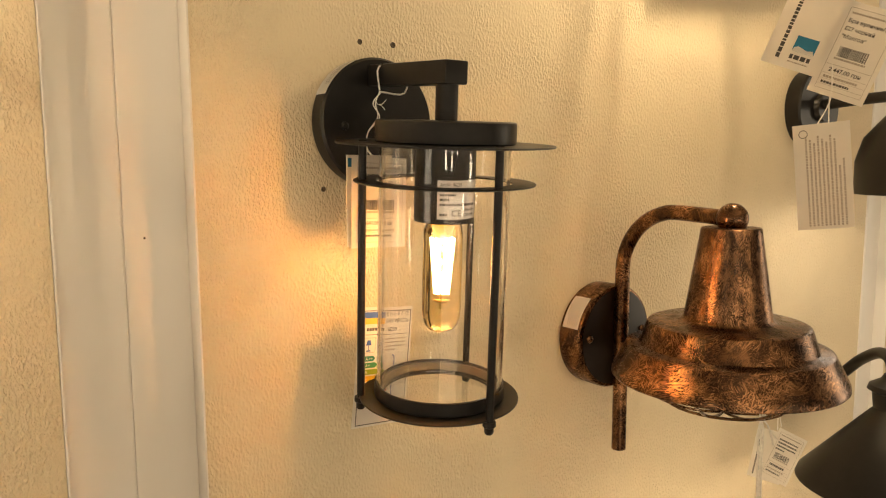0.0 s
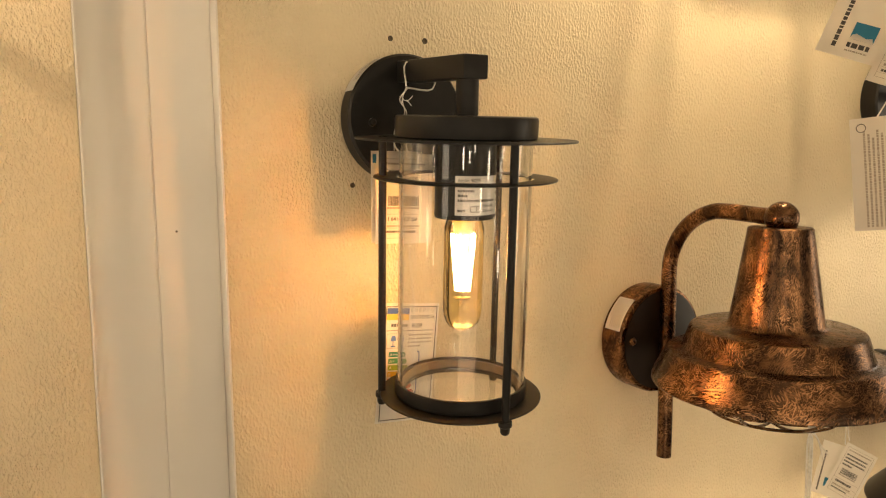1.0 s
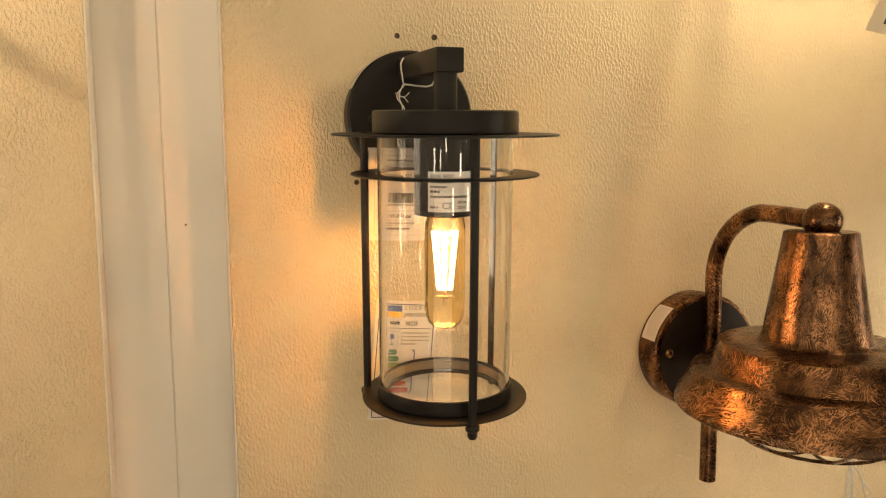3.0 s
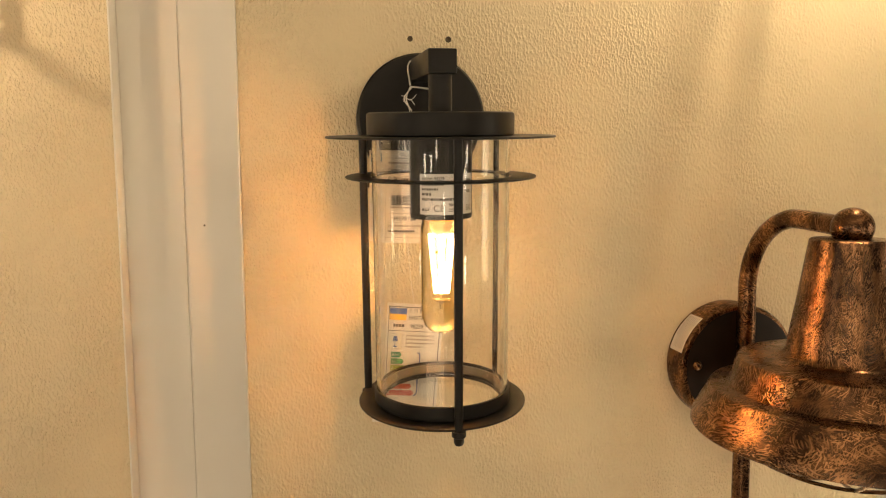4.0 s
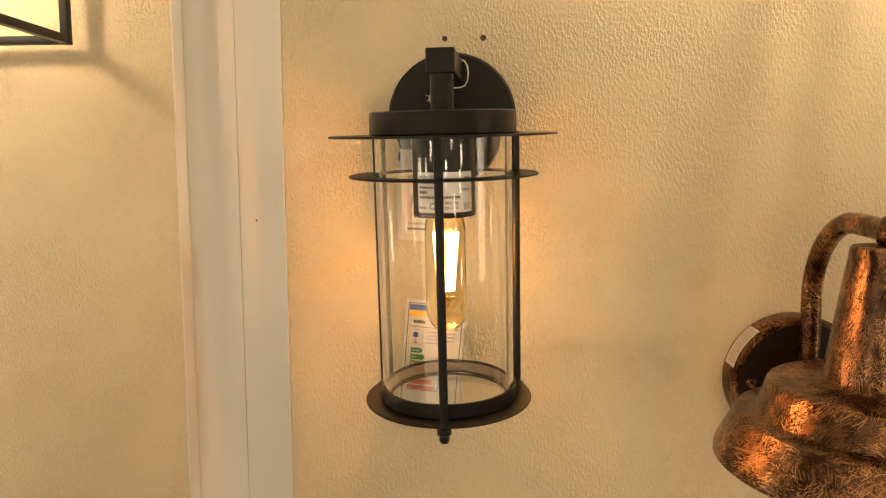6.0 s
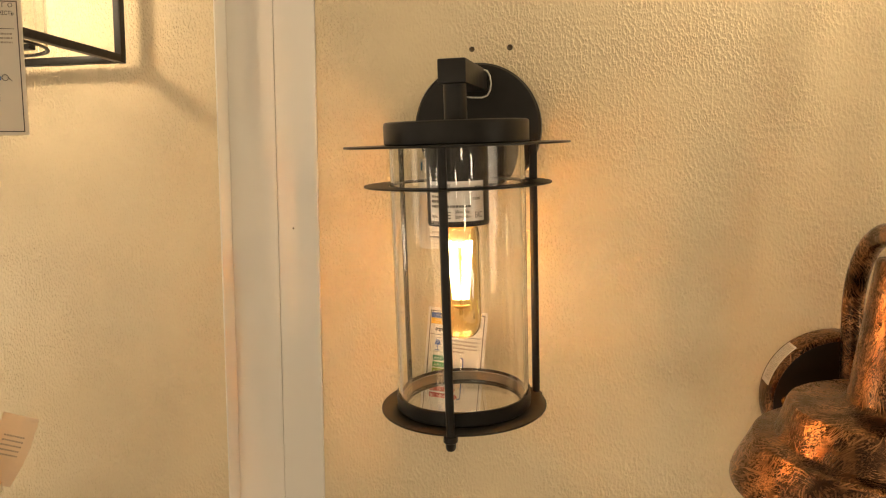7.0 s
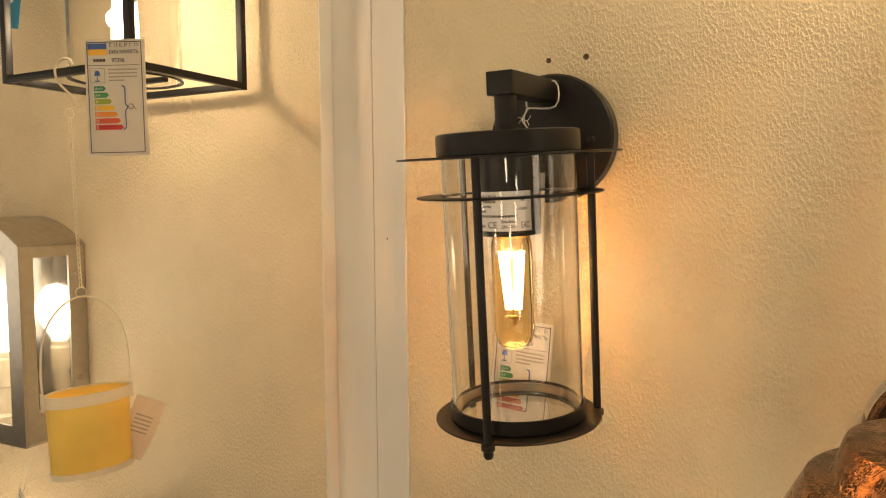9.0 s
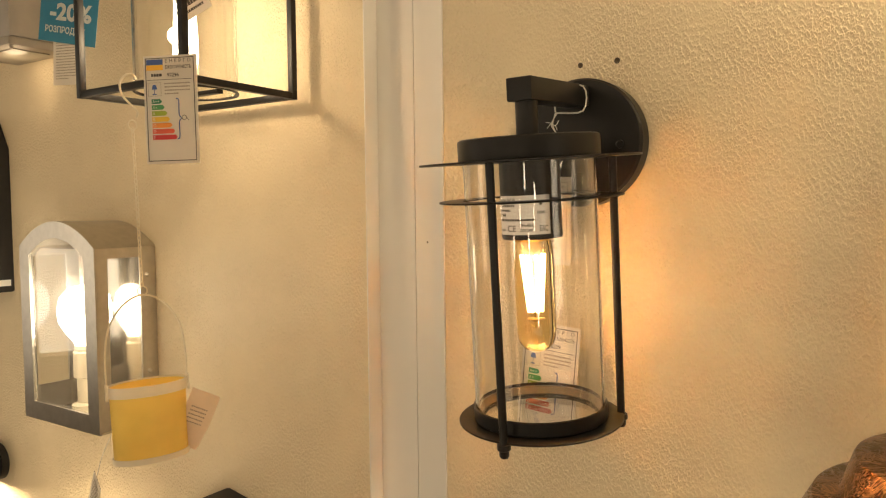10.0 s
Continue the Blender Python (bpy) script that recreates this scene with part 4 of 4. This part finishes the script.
grey_box_lamp()
s20 = card("sale_tag", corner((-0.366, -0.1000, 1.7620), (1.0, 0.10, -0.21), (-0.20, 0, -1)), 0.110, 0.062, "teal sale tag with white lettering", TEAL)
words(s20, "-20%", 0.020, 0.034, 0.028, PAPER, width=0.080, bold=0.0011)
words(s20, "РОЗПРОДАЖ", 0.012, 0.050, 0.0105, PAPER, width=0.078, bold=0.0003)
wt = card("care_tag", corner((-0.352, -0.0950, 1.7050), (1.0, 0.08, -0.06), (0.02, 0, -1)), 0.064, 0.064, "cream care tag with small print")
cord("string", [(-0.320, -0.0935, 1.7030), (-0.322, -0.0935, 1.7080), (-0.323, -0.0940, 1.7130)], 0.0005, wt)
cord("string", [(-0.360, -0.1000, 1.7600), (-0.420, -0.0800, 1.7750), (-0.4825, -0.0600, 1.8000)], 0.0005, s20)
bars(wt, 0.006, 0.010, 0.052, 0.048, 14, GREYINK, 0.35, 81)


def black_panel_lamp():
    t = thing("black_panel_lamp", pose(-0.737, 0, 1.352), "black wall lamp with sloping shoulders", "wall lamp", "wall lamps")
    bm = bmesh.new()
    pr = [(-0.070, 0), (0.070, 0), (0.070, 0.232), (0.040, 0.285), (-0.040, 0.285), (-0.070, 0.232)]
    a = [bm.verts.new((x, -0.052, z)) for x, z in pr]
    b = [bm.verts.new((x, 0, z)) for x, z in pr]
    bm.faces.new(a)
    bm.faces.new(b[::-1])
    for k in range(6):
        bm.faces.new((a[k], b[k], b[(k + 1) % 6], a[(k + 1) % 6]))
    bmesh.ops.bevel(bm, geom=bm.edges[:], offset=0.0015, segments=2, affect="EDGES")
    part("body", bm, BLACK, t)
    part("screw", ball(0.003, (0.0702, -0.026, 0.118), 12), STEEL, t)
    part("rating_sticker", slab(0.0702, 0.0706, -0.046, -0.006, 0.010, 0.020), PAPER, t, "white sticker")
    return t


black_panel_lamp()
lt = card("price_tag", corner((-0.305, -0.0900, 1.1500), (0.8, -0.3, -0.30), (-0.35, 0, -1)), 0.040, 0.06, "white price tag hanging under the steel lantern")
bars(lt, 0.006, 0.006, 0.028, 0.030, 7, GREYINK, 0.4, 91)
cord("string", [(-0.290, -0.0950, 1.1480), (-0.300, -0.0800, 1.1700), (-0.305, -0.0600, 1.1965)], 0.0005, lt)


def black_slab_lamp():
    t = thing("black_slab_lamp", pose(-0.150, 0, 1.034), "black metal wall lamp with sloping top", "wall lamp", "wall lamps")
    bm = bmesh.new()
    pr = [(-0.065, 0), (0.040, 0), (0.040, 0.088), (-0.005, 0.096), (-0.065, 0.062)]
    a = [bm.verts.new((x, -0.130, z)) for x, z in pr]
    b = [bm.verts.new((x, 0, z)) for x, z in pr]
    bm.faces.new(a)
    bm.faces.new(b[::-1])
    for k in range(5):
        bm.faces.new((a[k], b[k], b[(k + 1) % 5], a[(k + 1) % 5]))
    bmesh.ops.bevel(bm, geom=bm.edges[:], offset=0.002, segments=2, affect="EDGES")
    part("body", bm, BLACK, t)
    return t


black_slab_lamp()


def drum_lamp():
    t = thing("drum_wall_lamp", pose(-0.738, 0, 1.058), "round black wall lamp, assumed to shine down", "wall lamp", "wall lamps")
    part("wall_plate", lathe([(0, 0), (0.030, 0), (0.031, 0.001), (0.031, 0.012), (0, 0.012)], 40), BLACK, t, m=pose(0, 0, 0, 90))
    part("drum", lathe([(0.048, -0.040), (0.050, -0.040), (0.050, 0.040), (0.048, 0.042), (0, 0.042), (0, 0.038), (0.047, 0.038)], 64, True), BLACK, t, m=pose(0, -0.062, 0))
    return t


drum_lamp()

# ---- lamps past the bronze lamp ----
def bell_lamp():
    t = thing("bell_wall_lamp", pose(1.055, 0, 1.575), "black bell-shaded wall lamp, lit, with white inside", "wall lamp", "wall lamps")
    part("wall_plate", lathe([(0, 0), (0.054, 0), (0.055, 0.002), (0.055, 0.020), (0.053, 0.0225), (0, 0.023)], 64), BLACK, t, m=pose(0, 0, 0, 90))
    part("boss", lathe([(0, 0.0231), (0.020, 0.0231), (0.018, 0.030), (0, 0.031)], 40), BLACK, t, m=pose(0, 0, 0, 90))
    part("arm", tube([(0, -0.028, 0.004), (0, -0.08, 0.008), (0, -0.15, 0.010), (0, -0.18, 0.006)], 0.0075, 16, 5), BLACK, t)
    ax = pose(0, -0.18, 0)
    part("shade", lathe([(0, 0.030), (0.030, 0.030), (0.032, 0.026), (0.034, 0.000), (0.060, -0.012), (0.088, -0.045), (0.0965, -0.075), (0.0965, -0.118), (0.0955, -0.118), (0.0950, -0.076), (0.086, -0.046), (0.030, -0.004), (0, -0.003)], 96), BLACK, t, m=ax)
    part("diffuser", lathe([(0, -0.1175), (0.0945, -0.1165), (0.0945, -0.1125), (0, -0.1120)], 64), DIFFUSER, t, "lit white diffuser", m=ax).visible_shadow = False
    part("flex", tube([(-0.055, -0.190, -0.116), (-0.075, -0.205, -0.150), (-0.030, -0.215, -0.165), (0.04, -0.19, -0.150)], 0.0012, 8, 6), BLACK, t)
    return t


bell_lamp()


def cone_lamp():
    t = thing("cone_wall_lamp", pose(1.050, 0, 1.150), "black cone-shaded wall lamp on a swan-neck arm", "wall lamp", "wall lamps")
    part("wall_plate", lathe([(0, 0), (0.050, 0), (0.052, 0.002), (0.052, 0.016), (0.050, 0.018), (0, 0.018)], 64), BLACK, t, m=pose(0.02, 0, 0.03, 90))
    part("arm", tube([(0.020, -0.015, 0.030), (0.020, -0.040, 0.032), (0.005, -0.070, 0.045), (-0.012, -0.105, 0.078), (-0.040, -0.140, 0.100), (-0.065, -0.165, 0.100), (-0.072, -0.172, 0.078)], 0.0075, 16, 6), BLACK, t)
    ax = pose(-0.072, -0.172, 0)
    part("neck", lathe([(0, 0.084), (0.010, 0.084), (0.013, 0.078), (0.026, 0.070), (0.028, 0.064), (0.022, 0.060), (0.020, 0.040), (0, 0.040)], 48), BLACK, t, m=ax)
    part("shade", lathe([(0.019, 0.0398), (0.023, 0.036), (0.1035, -0.056), (0.1050, -0.060), (0.1035, -0.061), (0.1020, -0.0585), (0.020, 0.033)], 96), BLACK, t, m=ax)
    part("bulb", lathe([(0, -0.045), (0.012, -0.042), (0.020, -0.030), (0.018, -0.012), (0.012, 0.01), (0, 0.03)], 32), BULB_WHITE, t, "lit opal bulb", m=ax).visible_shadow = False
    part("neck_sticker", slab(-0.012, 0.004, -0.0235, -0.0225, 0.044, 0.058), PAPER, t, "white sticker", m=ax)
    return t


cone_lamp()


def streak_lamp():
    """Unseen bare-bulb lamp inferred above the bronze one; wires added to cast the streaks."""
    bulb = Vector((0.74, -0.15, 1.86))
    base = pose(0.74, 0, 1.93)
    t = thing("unseen_streak_lamp", base, "unseen black wall lamp with lit bulb and streak-casting wires", "wall lamp", "wall lamps")
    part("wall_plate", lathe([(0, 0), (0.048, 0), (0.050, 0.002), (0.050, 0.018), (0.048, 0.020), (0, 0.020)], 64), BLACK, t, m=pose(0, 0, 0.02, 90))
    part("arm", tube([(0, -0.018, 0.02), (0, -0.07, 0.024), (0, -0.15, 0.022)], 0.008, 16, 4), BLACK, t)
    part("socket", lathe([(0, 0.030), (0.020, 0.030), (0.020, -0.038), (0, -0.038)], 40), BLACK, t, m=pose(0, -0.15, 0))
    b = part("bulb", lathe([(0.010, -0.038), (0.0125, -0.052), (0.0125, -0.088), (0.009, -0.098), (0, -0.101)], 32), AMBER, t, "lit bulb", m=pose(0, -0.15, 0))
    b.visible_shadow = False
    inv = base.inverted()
    # made-up wires close before the bulb, spreading downwards to shadow the wall in streaks
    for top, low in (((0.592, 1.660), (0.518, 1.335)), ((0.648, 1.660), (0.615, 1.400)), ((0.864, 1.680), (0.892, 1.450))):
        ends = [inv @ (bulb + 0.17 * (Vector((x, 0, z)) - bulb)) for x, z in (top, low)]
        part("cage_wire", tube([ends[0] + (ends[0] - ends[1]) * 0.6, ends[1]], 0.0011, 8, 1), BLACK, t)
    # unseen plate added to cast the dark band high on the wall
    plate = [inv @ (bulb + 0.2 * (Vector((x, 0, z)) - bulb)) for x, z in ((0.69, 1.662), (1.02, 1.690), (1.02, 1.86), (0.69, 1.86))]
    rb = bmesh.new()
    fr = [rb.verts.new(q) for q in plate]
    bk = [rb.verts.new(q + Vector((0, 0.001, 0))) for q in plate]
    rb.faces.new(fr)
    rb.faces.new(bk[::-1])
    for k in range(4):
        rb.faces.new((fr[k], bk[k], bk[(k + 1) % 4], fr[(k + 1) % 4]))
    part("shadow_plate", rb, BLACK, t, smooth=False)
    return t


streak_lamp()

def globe_lamp(x, z):
    t = thing("globe_wall_lamp", pose(x, 0, z), "unseen added wall lamp, lit opal globe on a black arm", "wall lamp", "wall lamps")
    part("wall_plate", lathe([(0, 0), (0.044, 0), (0.045, 0.001), (0.045, 0.016), (0, 0.017)], 48), BLACK, t, m=pose(0, 0, -0.08, 90))
    part("arm", tube([(0, -0.014, -0.08), (0, -0.09, -0.082), (0, -0.128, -0.070), (0, -0.13, -0.045)], 0.007, 12, 5), BLACK, t)
    part("cup", lathe([(0, -0.050), (0.024, -0.050), (0.028, -0.038), (0, -0.036)], 32), BLACK, t, m=pose(0, -0.13, 0))
    part("globe", ball(0.045, (0, -0.13, 0.004), 24), GLOBE, t, "lit opal globe")
    return t


GLOBE = glow("lit_globe", (1.0, 0.76, 0.48), 21)
PENDANT = glow("lit_pendant_globe", (1.0, 0.80, 0.55), 25)
# unseen lamps added for light inferred from below; their globe form is made up
for x, z in ((0.72, 0.90), (-0.42, 0.93)):
    globe_lamp(x, z)

# ---- plugged screw holes in the wall ----
for x, z, r in ((0.3195, 1.6028, 0.0019), (0.3528, 1.6030, 0.0021), (0.2820, 1.4780, 0.0018)):
    ob = part("screw_hole", lathe([(r, 0), (r * 1.25, 0.0006), (r * 1.05, 0.0011), (r * 0.6, 0.0004), (0, 0.0002)], 20), HOLE, m=pose(x, 0, z, 90))
    tagged(ob, "small plugged screw hole in the cream wall", "hole", "screw holes")

# ---- housings made up to stand behind the unseen fill lights ----
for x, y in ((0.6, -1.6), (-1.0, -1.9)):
    t = thing("ceiling_fill_housing", pose(x, y, 2.8), "white metal housing added over an unseen ceiling fill light", "ceiling light", "ceiling lights")
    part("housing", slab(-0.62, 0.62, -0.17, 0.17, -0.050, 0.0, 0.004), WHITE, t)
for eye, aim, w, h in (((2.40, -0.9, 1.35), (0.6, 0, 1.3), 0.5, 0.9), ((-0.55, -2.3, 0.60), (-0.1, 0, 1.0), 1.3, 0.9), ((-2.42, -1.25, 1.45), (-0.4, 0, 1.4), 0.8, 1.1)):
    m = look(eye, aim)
    t = thing("fill_panel_housing", m, "housing added behind an unseen fill light, on a black stand", "light box", "display light boxes")
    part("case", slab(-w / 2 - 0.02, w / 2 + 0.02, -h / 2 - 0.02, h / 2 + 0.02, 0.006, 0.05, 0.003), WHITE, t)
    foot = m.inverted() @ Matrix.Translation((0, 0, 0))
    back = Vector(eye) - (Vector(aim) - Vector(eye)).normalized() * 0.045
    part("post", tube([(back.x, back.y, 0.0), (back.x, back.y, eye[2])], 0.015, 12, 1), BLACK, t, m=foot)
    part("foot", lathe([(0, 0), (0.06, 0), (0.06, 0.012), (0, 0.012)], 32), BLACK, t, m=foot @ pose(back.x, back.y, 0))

# ---- shop lamps behind, inferred from glints; scattered at random, also front fill ----
rng = random.Random(4)
for k in range(18):
    x, y, z = -2.1 + 4.2 * (k + 0.5) / 18 + rng.uniform(-0.1, 0.1), rng.uniform(-3.4, -1.7), rng.uniform(0.80, 2.05)
    m = pose(x, y, z)
    t = thing("pendant_lamp", m, "lit globe pendant lamp on a black cord", "pendant lamp", "shop pendants")
    part("globe", ball(0.06, (0, 0, 0), 20), PENDANT, t, "lit opal globe")
    part("cap", lathe([(0, 0.075), (0.018, 0.075), (0.022, 0.060), (0.02, 0.0545), (0, 0.0545)], 24), BLACK, t)
    part("cord", tube([(0, 0, 0.07), (0, 0, 2.801 - z)], 0.003, 6, 1), BLACK, t)
